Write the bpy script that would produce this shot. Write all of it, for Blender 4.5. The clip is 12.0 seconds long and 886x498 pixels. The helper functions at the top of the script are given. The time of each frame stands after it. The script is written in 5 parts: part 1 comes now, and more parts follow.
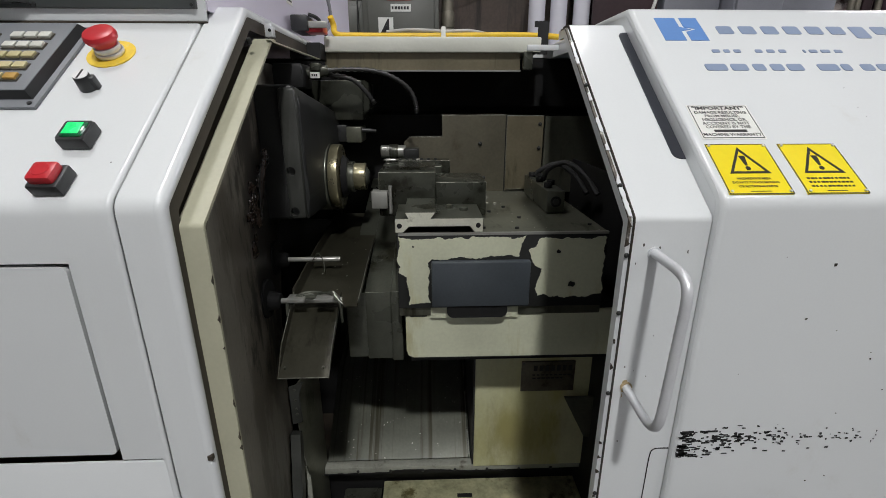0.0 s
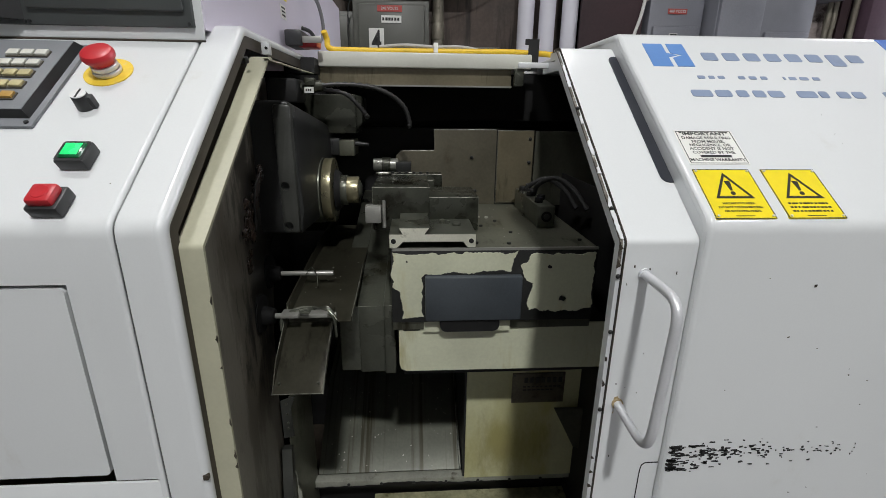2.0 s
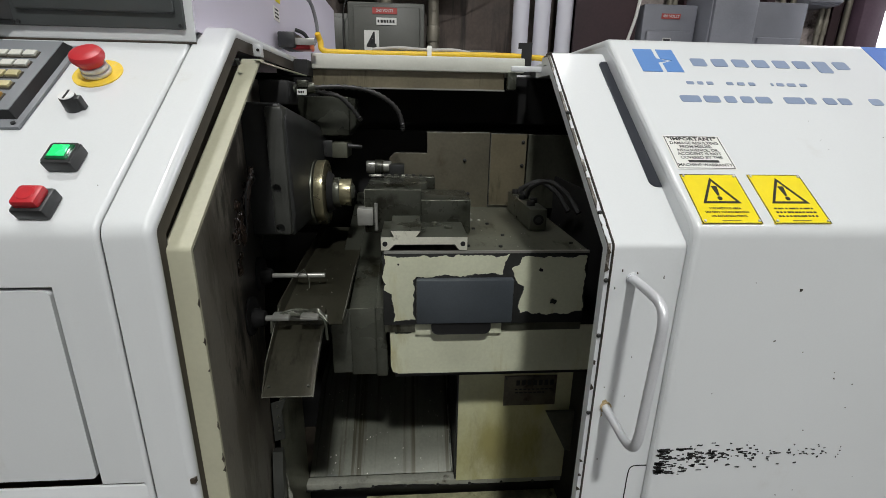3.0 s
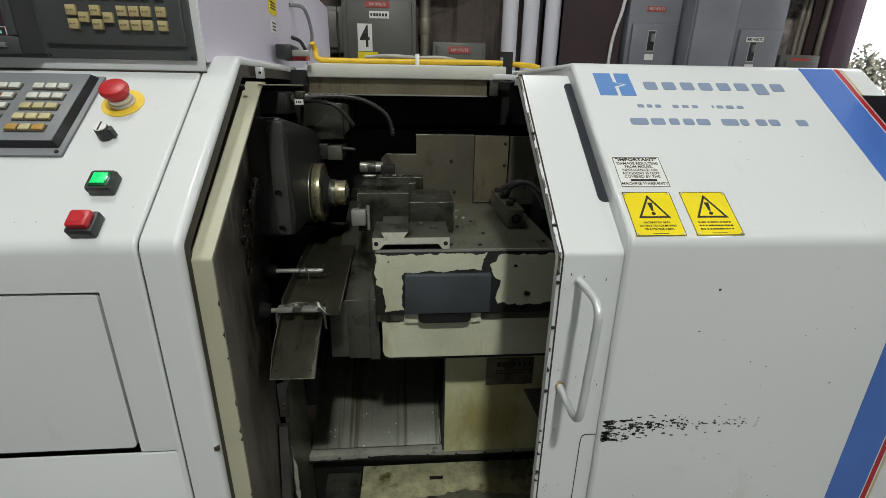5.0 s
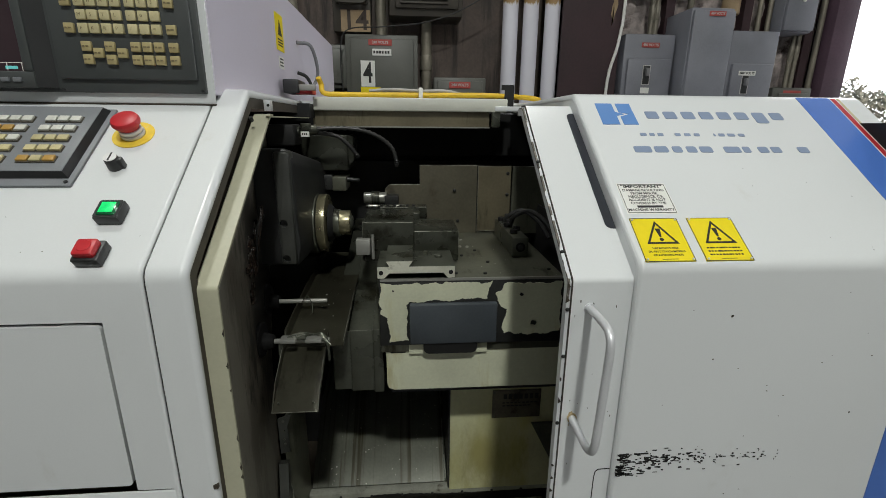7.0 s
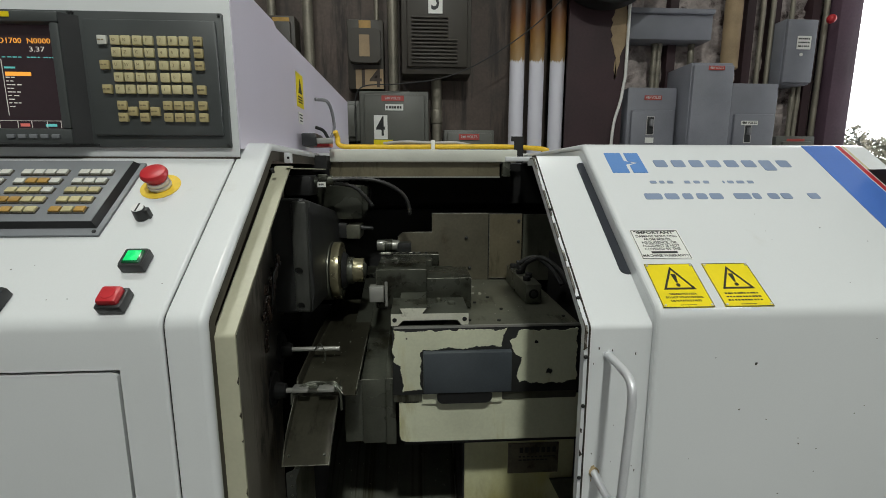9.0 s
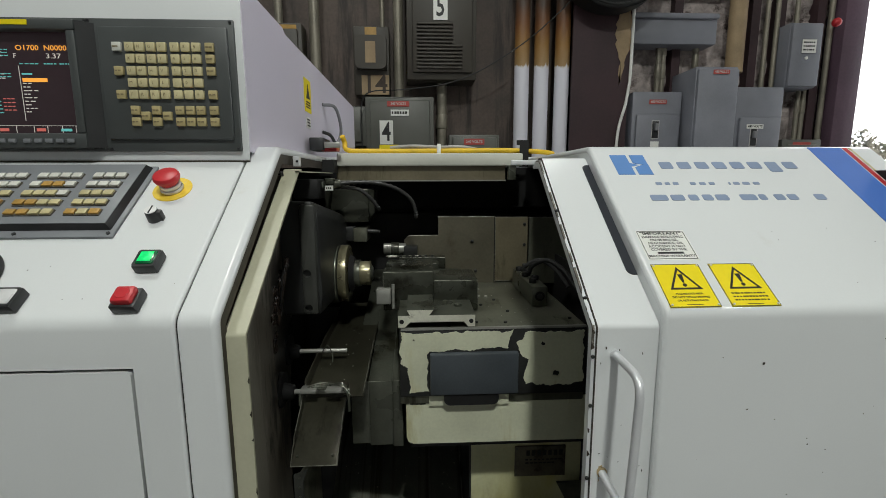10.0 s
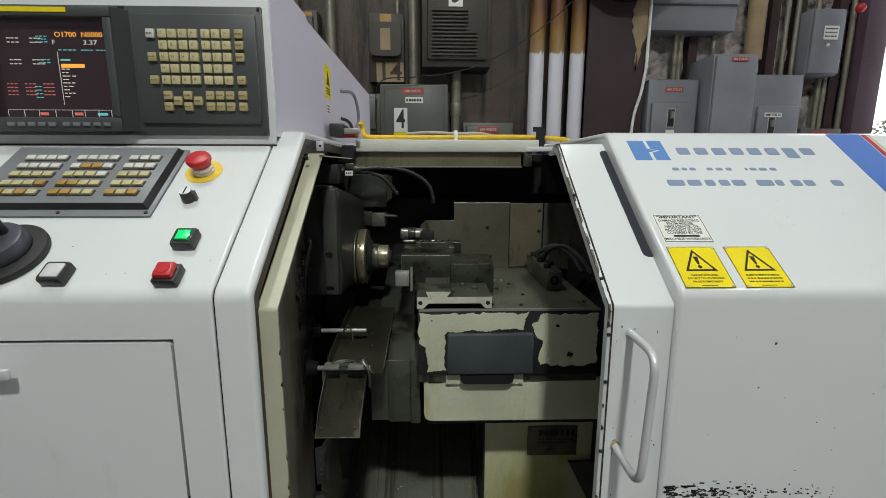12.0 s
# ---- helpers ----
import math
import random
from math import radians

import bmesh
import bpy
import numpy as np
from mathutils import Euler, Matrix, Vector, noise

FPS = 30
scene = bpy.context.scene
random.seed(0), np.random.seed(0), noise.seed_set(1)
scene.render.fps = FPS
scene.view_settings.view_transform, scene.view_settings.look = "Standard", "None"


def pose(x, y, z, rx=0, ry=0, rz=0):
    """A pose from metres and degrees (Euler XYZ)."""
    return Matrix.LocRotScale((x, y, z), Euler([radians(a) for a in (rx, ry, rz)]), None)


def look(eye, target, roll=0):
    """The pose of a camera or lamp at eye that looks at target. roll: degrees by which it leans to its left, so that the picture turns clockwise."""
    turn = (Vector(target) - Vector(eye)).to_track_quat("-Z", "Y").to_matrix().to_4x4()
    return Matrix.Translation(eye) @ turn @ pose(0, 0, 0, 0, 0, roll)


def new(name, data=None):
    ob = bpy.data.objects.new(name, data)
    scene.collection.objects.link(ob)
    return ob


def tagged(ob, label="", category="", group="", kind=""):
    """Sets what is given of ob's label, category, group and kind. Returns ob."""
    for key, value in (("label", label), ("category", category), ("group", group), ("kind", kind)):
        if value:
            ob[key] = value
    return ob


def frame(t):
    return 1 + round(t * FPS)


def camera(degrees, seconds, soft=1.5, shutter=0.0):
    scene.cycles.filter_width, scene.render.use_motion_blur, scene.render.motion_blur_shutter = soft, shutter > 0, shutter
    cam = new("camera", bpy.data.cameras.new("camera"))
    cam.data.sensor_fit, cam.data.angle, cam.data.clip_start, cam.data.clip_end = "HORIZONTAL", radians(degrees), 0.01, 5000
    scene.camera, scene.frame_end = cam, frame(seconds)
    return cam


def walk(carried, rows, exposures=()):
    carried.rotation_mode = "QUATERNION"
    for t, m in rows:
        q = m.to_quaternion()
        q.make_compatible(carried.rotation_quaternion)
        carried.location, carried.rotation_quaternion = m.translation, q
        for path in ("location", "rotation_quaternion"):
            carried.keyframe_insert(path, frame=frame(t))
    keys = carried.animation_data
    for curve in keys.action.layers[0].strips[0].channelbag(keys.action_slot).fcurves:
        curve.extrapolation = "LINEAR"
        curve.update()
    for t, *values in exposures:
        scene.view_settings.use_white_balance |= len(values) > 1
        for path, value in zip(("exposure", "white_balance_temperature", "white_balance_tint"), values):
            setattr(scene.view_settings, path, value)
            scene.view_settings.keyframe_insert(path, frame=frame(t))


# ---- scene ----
cam = camera(89.5, 12.0, soft=0.4)
PATH = [
    (0, (-0.051, -0.411, 1.258), (0.015, 1.489, 0.636), -0.1),
    (0.5, (-0.057, -0.408, 1.273), (0.029, 1.486, 0.636), 0.1),
    (1, (-0.06, -0.41, 1.275), (0.041, 1.488, 0.654), 0.3),
    (1.5, (-0.062, -0.414, 1.273), (0.05, 1.488, 0.664), 0.4),
    (2, (-0.062, -0.415, 1.276), (0.062, 1.49, 0.679), 0.6),
    (2.5, (-0.061, -0.416, 1.277), (0.074, 1.491, 0.688), 0.9),
    (3, (-0.055, -0.416, 1.278), (0.088, 1.49, 0.689), 1.0),
    (5, (-0.038, -0.495, 1.338), (0.116, 1.383, 0.668), 0.9),
    (5.5, (-0.042, -0.495, 1.342), (0.123, 1.371, 0.641), 1.1),
    (6, (-0.045, -0.493, 1.342), (0.118, 1.39, 0.689), 0.9),
    (6.5, (-0.046, -0.493, 1.332), (0.112, 1.408, 0.729), 0.8),
    (7, (-0.047, -0.492, 1.332), (0.108, 1.429, 0.795), 0.5),
    (9, (-0.056, -0.497, 1.332), (0.062, 1.473, 1.002), -0.0),
    (9.5, (-0.057, -0.499, 1.33), (0.049, 1.474, 1.021), -0.1),
    (10, (-0.06, -0.504, 1.327), (0.037, 1.471, 1.021), -0.2),
    (10.5, (-0.066, -0.514, 1.322), (0.019, 1.46, 1.013), -0.1),
    (11, (-0.074, -0.52, 1.322), (0.0, 1.45, 0.984), 0.1),
    (11.5, (-0.075, -0.523, 1.32), (-0.012, 1.445, 0.975), 0.1),
    (12, (-0.077, -0.527, 1.319), (-0.024, 1.441, 0.967), 0.1),
]
walk(cam, [(t, look(eye, target, roll)) for t, eye, target, roll in PATH], exposures=[(0, 0.12, 6450, 11), (3, 0.18, 6500, 9), (5, 0.0, 6600, 5), (7, -0.1, 6600, 5), (9.5, -0.15, 6600, 3), (11, -0.06, 6550, 4), (12, 0.0, 6500, 4)])

# ---- light ----
world = bpy.data.worlds.new("sky")
scene.world = world
world.use_nodes = True
wt = world.node_tree
sky = wt.nodes.new("ShaderNodeTexSky")
sky.sky_type, sky.sun_disc = "NISHITA", False
sky.sun_elevation, sky.sun_rotation = radians(50), radians(160)
wt.nodes["Background"].inputs[1].default_value = 0.15
wt.links.new(sky.outputs[0], wt.nodes["Background"].inputs[0])
sun = new("sun", bpy.data.lights.new("sun", "SUN"))
sun.data.energy, sun.data.angle, sun.data.color = 4.0, radians(0.5), (1.0, 0.95, 0.88)
sun.matrix_world = look((14, -12, 22), (8, 4, 0))


def unseen_overhead(x, y, watts, size=0.3, z=4.0):
    """An unseen area light under the ceiling."""
    la = bpy.data.lights.new("overhead_area", "AREA")
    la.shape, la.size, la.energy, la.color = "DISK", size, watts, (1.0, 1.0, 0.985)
    ob = new("unseen_overhead_light", la)
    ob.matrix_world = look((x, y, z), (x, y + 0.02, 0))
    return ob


# main light, placed by the shadows of the handle and the door
unseen_overhead(0.17, -2.05, 92, 0.22)
# added fill for the console slope and the slide's shaded end
unseen_overhead(-0.95, 0.05, 24, 0.4)
# light from the right, as the chute's shadow on the wall shows
unseen_overhead(3.0, -2.4, 30, 0.4)
# added fill behind the machine, for the wall and its boxes
unseen_overhead(0.9, 1.45, 8, 0.4)


# daylight through the open doorway
day = bpy.data.lights.new("daylight", "AREA")
day.shape, day.size, day.size_y, day.energy, day.color = "RECTANGLE", 1.4, 3.2, 55, (0.93, 0.93, 1.0)
dl = new("daylight", day)
dl.matrix_world = look((3.5, 1.95, 1.7), (0.4, -0.2, 1.5))


# ---- materials ----
def mat(name, c, rough=0.5, metal=0.0, var=0.12, scale=6.0, fine=160.0, bump=0.05, stain=None, stretch=(1, 1, 1), emit=0.0, coat=0.0, rvar=0.15):
    """A surface with broad and fine variation. stain: (colour, threshold, scale, stretch)."""
    m = bpy.data.materials.new(name)
    m.use_nodes = True
    t = m.node_tree
    n, l = t.nodes, t.links
    b = n["Principled BSDF"]
    co = n.new("ShaderNodeTexCoord")
    mp = n.new("ShaderNodeMapping")
    mp.inputs["Scale"].default_value = stretch
    l.new(co.outputs["Object"], mp.inputs["Vector"])
    big, small = n.new("ShaderNodeTexNoise"), n.new("ShaderNodeTexNoise")
    for t_, s, d in ((big, scale, 5.0), (small, fine, 3.0)):
        t_.inputs["Scale"].default_value, t_.inputs["Detail"].default_value = s, d
        l.new(mp.outputs[0], t_.inputs["Vector"])
    add = n.new("ShaderNodeMath")
    add.operation = "MULTIPLY_ADD"
    l.new(small.outputs["Fac"], add.inputs[0])
    add.inputs[1].default_value = 0.35
    l.new(big.outputs["Fac"], add.inputs[2])
    rm = n.new("ShaderNodeMapRange")
    rm.inputs["From Min"].default_value, rm.inputs["From Max"].default_value = 0.45, 0.9
    l.new(add.outputs[0], rm.inputs["Value"])
    mx = n.new("ShaderNodeMix")
    mx.data_type = "RGBA"
    mx.inputs[6].default_value = (*[v * (1 - var) for v in c], 1)
    mx.inputs[7].default_value = (*[min(1, v * (1 + var)) for v in c], 1)
    l.new(rm.outputs[0], mx.inputs[0])
    col = mx.outputs[2]
    if stain:
        sc, th, ss, sst = stain
        mp2 = n.new("ShaderNodeMapping")
        mp2.inputs["Scale"].default_value = sst
        l.new(co.outputs["Object"], mp2.inputs["Vector"])
        sn = n.new("ShaderNodeTexNoise")
        sn.inputs["Scale"].default_value, sn.inputs["Detail"].default_value, sn.inputs["Roughness"].default_value = ss, 7.0, 0.65
        l.new(mp2.outputs[0], sn.inputs["Vector"])
        sr = n.new("ShaderNodeMapRange")
        sr.interpolation_type = "SMOOTHSTEP"
        sr.inputs["From Min"].default_value, sr.inputs["From Max"].default_value = th, th + 0.14
        l.new(sn.outputs["Fac"], sr.inputs["Value"])
        m2 = n.new("ShaderNodeMix")
        m2.data_type = "RGBA"
        m2.inputs[7].default_value = (*sc, 1)
        l.new(sr.outputs[0], m2.inputs[0])
        l.new(col, m2.inputs[6])
        col = m2.outputs[2]
    l.new(col, b.inputs["Base Color"])
    rr = n.new("ShaderNodeMapRange")
    rr.inputs["To Min"].default_value, rr.inputs["To Max"].default_value = max(0.03, rough - rvar), min(1, rough + rvar)
    l.new(big.outputs["Fac"], rr.inputs["Value"])
    l.new(rr.outputs[0], b.inputs["Roughness"])
    b.inputs["Metallic"].default_value = metal
    b.inputs["Coat Weight"].default_value, b.inputs["Coat Roughness"].default_value = coat, 0.14
    if bump:
        bp = n.new("ShaderNodeBump")
        bp.inputs["Strength"].default_value, bp.inputs["Distance"].default_value = bump, 0.002
        l.new(add.outputs[0], bp.inputs["Height"])
        l.new(bp.outputs[0], b.inputs["Normal"])
    if emit:
        l.new(col, b.inputs["Emission Color"])
        b.inputs["Emission Strength"].default_value = emit
    return m


WHITE = mat("machine_white_paint", (0.69, 0.71, 0.715), 0.42, coat=0.55, var=0.03, scale=3, fine=420, bump=0.02, stain=((0.58, 0.575, 0.54), 0.60, 5, (1, 1, 0.6)), rvar=0.06)
# white paint with the purple light on the cabinet's side mixed in
LAV = mat("white_paint_purple_light", (0.64, 0.60, 0.69), 0.38, var=0.03, scale=3, fine=420, bump=0.02, rvar=0.06)
CREAM = mat("cream_paint", (0.45, 0.44, 0.325), 0.4, var=0.08, scale=9, fine=200, bump=0.05, stain=((0.25, 0.19, 0.06), 0.66, 7, (1, 1, 0.4)))
def spotted(m, spots, edge=(0.27, 0.36)):
    """Adds soft-edged stains of a known place to a material. spots: (centre, size, strength, colour, grain), in object coordinates."""
    n, l = m.node_tree.nodes, m.node_tree.links
    b, co = n["Principled BSDF"], n["Texture Coordinate"]
    col = b.inputs["Base Color"].links[0].from_socket
    for centre, size, power, colour, grain in spots:
        mp = n.new("ShaderNodeMapping")
        mp.inputs["Location"].default_value = [-c / s if s else 0 for c, s in zip(centre, size)]
        mp.inputs["Scale"].default_value = [1 / s if s else 0 for s in size]
        l.new(co.outputs["Object"], mp.inputs["Vector"])
        ln, ns, st, ma, mr, mx = (n.new("ShaderNode" + k) for k in ("VectorMath", "TexNoise", "Mapping", "Math", "MapRange", "Mix"))
        ln.operation = "LENGTH"
        l.new(mp.outputs[0], ln.inputs[0])
        st.inputs["Scale"].default_value = (1, 1, 0.35)
        l.new(co.outputs["Object"], st.inputs["Vector"])
        l.new(st.outputs[0], ns.inputs["Vector"])
        ns.inputs["Scale"].default_value, ns.inputs["Detail"].default_value, ns.inputs["Roughness"].default_value = grain, 8, 0.7
        ma.operation = "MULTIPLY_ADD"
        l.new(ln.outputs["Value"], ma.inputs[0])
        ma.inputs[1].default_value = -0.28
        l.new(ns.outputs["Fac"], ma.inputs[2])
        mr.interpolation_type = "SMOOTHSTEP"
        mr.inputs["From Min"].default_value, mr.inputs["From Max"].default_value = edge
        mr.inputs["To Max"].default_value = power
        l.new(ma.outputs[0], mr.inputs["Value"])
        mx.data_type = "RGBA"
        l.new(mr.outputs[0], mx.inputs[0])
        l.new(col, mx.inputs[6])
        mx.inputs[7].default_value = (*colour, 1)
        col = mx.outputs[2]
    l.new(col, b.inputs["Base Color"])
    return m


DIRTY = spotted(mat("oily_cream_paint", (0.60, 0.60, 0.38), 0.36, var=0.14, scale=7, fine=150, bump=0.08, stain=((0.50, 0.48, 0.22), 0.50, 5, (1.6, 1, 0.5))),
                [((0.155, 0, 0.545), (0.085, 0, 0.075), 0.75, (0.20, 0.15, 0.04), 12), ((0.12, 0, 0.56), (0.10, 0, 0.17), 0.5, (0.46, 0.43, 0.15), 9)], (0.12, 0.46))
CREAMI = mat("oil_tinted_cream_paint", (0.62, 0.635, 0.475), 0.34, var=0.12, scale=7, fine=200, bump=0.05, stain=((0.50, 0.475, 0.27), 0.53, 6, (2.2, 1, 0.5)))
MOSS = mat("grimy_lid_paint", (0.42, 0.41, 0.25), 0.42, var=0.4, scale=26, fine=140, bump=0.2, stain=((0.11, 0.095, 0.035), 0.53, 20, (1, 1, 1)))
GRIME = mat("grime", (0.042, 0.033, 0.023), 0.6, var=0.4, scale=14, fine=120, bump=0.2)
# grey paint under oil: black spray round the spindle side, brown runs below it
WALLIN = spotted(mat("oily_grey_paint", (0.215, 0.198, 0.165), 0.42, var=0.2, scale=6, fine=140, bump=0.1, stain=((0.05, 0.043, 0.032), 0.60, 9, (1, 1, 0.4))),
                 [((0, -0.33, 1.0), (0, 0.30, 0.60), 0.55, (0.060, 0.048, 0.032), 14), ((0, -0.30, 1.12), (0, 0.17, 0.24), 0.9, (0.020, 0.017, 0.013), 30), ((0, -0.24, 0.99), (0, 0.26, 0.22), 0.95, (0.012, 0.011, 0.009), 45)])
CAST = mat("dark_cast_iron", (0.030, 0.031, 0.030), 0.42, 0.3, var=0.25, scale=15, fine=300, bump=0.12)
STEEL = mat("oily_machined_steel", (0.10, 0.105, 0.083), 0.30, 0.5, var=0.3, scale=12, fine=220, bump=0.06, stain=((0.03, 0.029, 0.018), 0.54, 10, (1, 1, 1)))
SHEET = mat("oily_sheet_steel", (0.16, 0.163, 0.125), 0.36, 0.55, var=0.25, scale=8, fine=160, bump=0.05, stain=((0.045, 0.042, 0.026), 0.54, 7, (3, 1, 0.6)))
BRUSHED = mat("brushed_steel", (0.36, 0.36, 0.33), 0.35, 0.5, var=0.12, scale=8, fine=200, bump=0.05, stretch=(1, 1, 14))
BRIGHT = mat("bright_steel", (0.56, 0.55, 0.49), 0.28, 0.55, var=0.12, scale=30, fine=300, bump=0.03)
GOLD = mat("straw_steel", (0.30, 0.275, 0.175), 0.30, 0.75, var=0.2, scale=20, fine=300, bump=0.03)
ALU = mat("satin_aluminium", (0.70, 0.71, 0.73), 0.40, 0.4, var=0.06, scale=20, fine=500, bump=0.03)
CASTL = mat("lighter_cast_iron", (0.052, 0.054, 0.048), 0.38, 0.2, var=0.25, scale=15, fine=300, bump=0.12)
RAMP = mat("wet_streaked_steel", (0.125, 0.13, 0.103), 0.34, 0.3, var=0.25, scale=9, fine=160, bump=0.06, stain=((0.045, 0.041, 0.022), 0.51, 4, (13, 0.22, 0.22)))
# black steel; also the painted dark of recesses and of one shadow
BLACKM = mat("black_steel_and_shade", (0.012, 0.012, 0.012), 0.62, 0.2, var=0.3, scale=8, fine=120, bump=0.05)
BLACKP = mat("black_plastic", (0.022, 0.023, 0.024), 0.42, var=0.2, scale=20, fine=400, bump=0.04)
RUBBER = mat("black_rubber", (0.02, 0.02, 0.02), 0.6, var=0.3, scale=30, fine=300, bump=0.1)
PANEL = mat("dark_grey_panel", (0.060, 0.066, 0.066), 0.45, var=0.1, scale=10, fine=600, bump=0.04)
# paler than the pad itself: a bluish sheen is in the colour
PAD = mat("grey_keypad_sheen", (0.19, 0.20, 0.215), 0.42, var=0.1, scale=10, fine=600, bump=0.04)
BOSS = mat("oily_black_rubber", (0.006, 0.006, 0.006), 0.75, var=0.4, scale=30, fine=200, bump=0.15)
YDISC = mat("worn_yellow_disc", (0.80, 0.56, 0.05), 0.5, var=0.1, scale=40, bump=0.02, stain=((0.72, 0.62, 0.30), 0.56, 60, (1, 1, 1)))
INKB = mat("brown_black_print", (0.045, 0.03, 0.022), 0.6, var=0.2, bump=0)
GCABLE = mat("grey_cable_sheath", (0.42, 0.41, 0.39), 0.5, var=0.15, scale=30, bump=0.05)
DIAL = mat("slate_plastic_dial", (0.060, 0.062, 0.078), 0.4, var=0.15, scale=20, fine=300, bump=0.03)
CHUCK = mat("oily_ground_steel", (0.30, 0.30, 0.27), 0.3, 0.6, var=0.25, scale=30, fine=300, bump=0.03)
BOSS.node_tree.nodes["Principled BSDF"].inputs["Specular IOR Level"].default_value = 0.15
# worn steel edges, with their highlights put into the colour
EDGEHL = mat("steel_edge_highlight", (0.24, 0.24, 0.20), 0.35, 0.4, var=0.5, scale=40, fine=200, bump=0.02, stain=((0.05, 0.05, 0.04), 0.5, 25, (1, 1, 1)))
BACKP = mat("brown_stained_sheet_steel", (0.135, 0.124, 0.090), 0.38, 0.45, var=0.25, scale=7, fine=160, bump=0.05, stain=((0.062, 0.047, 0.026), 0.5, 4, (1, 1, 1)))
EDGEDIRT = mat("brown_edge_grime", (0.105, 0.092, 0.075), 0.6, var=0.5, scale=60, fine=200, bump=0.2, stain=((0.5, 0.49, 0.44), 0.55, 45, (1, 1, 1)))
CHROME = mat("polished_cap", (0.82, 0.82, 0.81), 0.25, 0.0, var=0.05, scale=40, bump=0.01)
LENSG = mat("dark_green_lens", (0.006, 0.10, 0.035), 0.15, var=0.3, scale=60, bump=0, coat=0.6)
SLOT = mat("slot_black", (0.018, 0.021, 0.03), 0.5, var=0.2, bump=0)
BLOCK = mat("slate_rubber", (0.055, 0.065, 0.075), 0.5, var=0.2, scale=14, fine=260, bump=0.08)
KEY = mat("tan_key", (0.56, 0.50, 0.29), 0.45, var=0.12, scale=40, fine=400, bump=0.03)
KEYW = mat("white_key", (0.62, 0.62, 0.56), 0.4, var=0.12, scale=40, fine=400, bump=0.03)
KEYY = mat("yellowed_key", (0.52, 0.46, 0.25), 0.4, var=0.15, scale=40, fine=400, bump=0.03)
KEYO = mat("amber_key", (0.42, 0.25, 0.06), 0.4, var=0.2, scale=40, fine=400, bump=0.03)
DARKSH = mat("oily_dark_sheet", (0.048, 0.046, 0.032), 0.33, 0.45, var=0.3, scale=12, fine=160, bump=0.05, stain=((0.015, 0.014, 0.008), 0.54, 9, (3, 1, 1)))
OILBLK = mat("oil_blackened_steel", (0.055, 0.058, 0.045), 0.26, 0.55, var=0.35, scale=14, fine=220, bump=0.06, stain=((0.018, 0.017, 0.011), 0.52, 12, (1, 1, 1)))
TANSH = mat("tan_stained_sheet", (0.20, 0.175, 0.115), 0.38, 0.45, var=0.2, scale=9, fine=160, bump=0.05, stain=((0.08, 0.075, 0.045), 0.55, 7, (3, 1, 0.5)))
REDL = mat("faded_red_label", (0.42, 0.065, 0.055), 0.5, var=0.15, scale=30, bump=0.02)
LABELG = mat("dull_label_print", (0.50, 0.48, 0.47), 0.5, var=0.1, bump=0)
PLATE = mat("weathered_name_plate", (0.13, 0.115, 0.082), 0.5, 0.2, var=0.35, scale=20, fine=160, bump=0.1, stain=((0.04, 0.03, 0.02), 0.5, 22, (1, 1, 1)))
LIPM = mat("worn_pale_grey_paint", (0.36, 0.365, 0.31), 0.45, 0.1, var=0.25, scale=18, fine=160, bump=0.1, stain=((0.08, 0.07, 0.045), 0.58, 16, (1, 1, 1)))
HOSE = mat("wet_black_hose", (0.028, 0.028, 0.027), 0.36, var=0.3, scale=30, fine=300, bump=0.05)
PEEL = mat("red_brown_oily_swarf", (0.030, 0.019, 0.014), 0.26, var=0.6, scale=40, fine=200, bump=0.2)
# pale and barely metallic: the ground steel's reflection is in the colour
GROUND = mat("ground_steel_reflection", (0.60, 0.60, 0.50), 0.35, 0.1, var=0.15, scale=30, fine=300, bump=0.03, stain=((0.2, 0.19, 0.13), 0.58, 30, (1, 1, 1)))
BEAMW = mat("off_white_beam_paint", (0.63, 0.635, 0.56), 0.4, var=0.08, scale=9, fine=200, bump=0.05, stain=((0.30, 0.25, 0.14), 0.64, 9, (1, 1, 0.6)))
# near black, for the painted dark in holes and under the roof
DEEPDARK = mat("hole_and_shade_black", (0.002, 0.002, 0.002), 0.9, var=0.1, bump=0)
KEYB = mat("dark_tan_key", (0.43, 0.36, 0.18), 0.45, var=0.12, scale=40, fine=400, bump=0.03)
LEGEND = mat("key_legend", (0.21, 0.17, 0.09), 0.5, var=0.1, bump=0)
RUSTD = mat("rust_drip", (0.46, 0.36, 0.20), 0.6, var=0.3, scale=60, fine=300, bump=0.02)
KEYD = mat("key_base", (0.10, 0.09, 0.07), 0.5, var=0.2, bump=0)
INK = mat("black_ink", (0.015, 0.015, 0.015), 0.5, var=0.1, bump=0)
INKG = mat("grey_ink", (0.19, 0.19, 0.20), 0.5, var=0.1, bump=0)
RED = mat("red_plastic", (0.50, 0.022, 0.03), 0.35, var=0.08, scale=20, bump=0.02)
YELLOW = mat("yellow_label", (0.84, 0.68, 0.01), 0.4, var=0.05, scale=20, bump=0.02)
YCABLE = mat("yellow_cable", (0.72, 0.47, 0.02), 0.45, var=0.12, scale=30, bump=0.05)
PAPER = mat("white_label", (0.78, 0.78, 0.74), 0.45, var=0.04, scale=30, bump=0.02)
BLUE = mat("blue_paint", (0.11, 0.25, 0.56), 0.4, var=0.06, scale=8, fine=300, bump=0.02)
STRIPE = mat("stripe_blue_paint", (0.065, 0.16, 0.50), 0.38, var=0.06, scale=8, fine=300, bump=0.02)
BLUEG = mat("grey_blue_paint", (0.22, 0.28, 0.40), 0.4, var=0.06, scale=8, fine=300, bump=0.02)
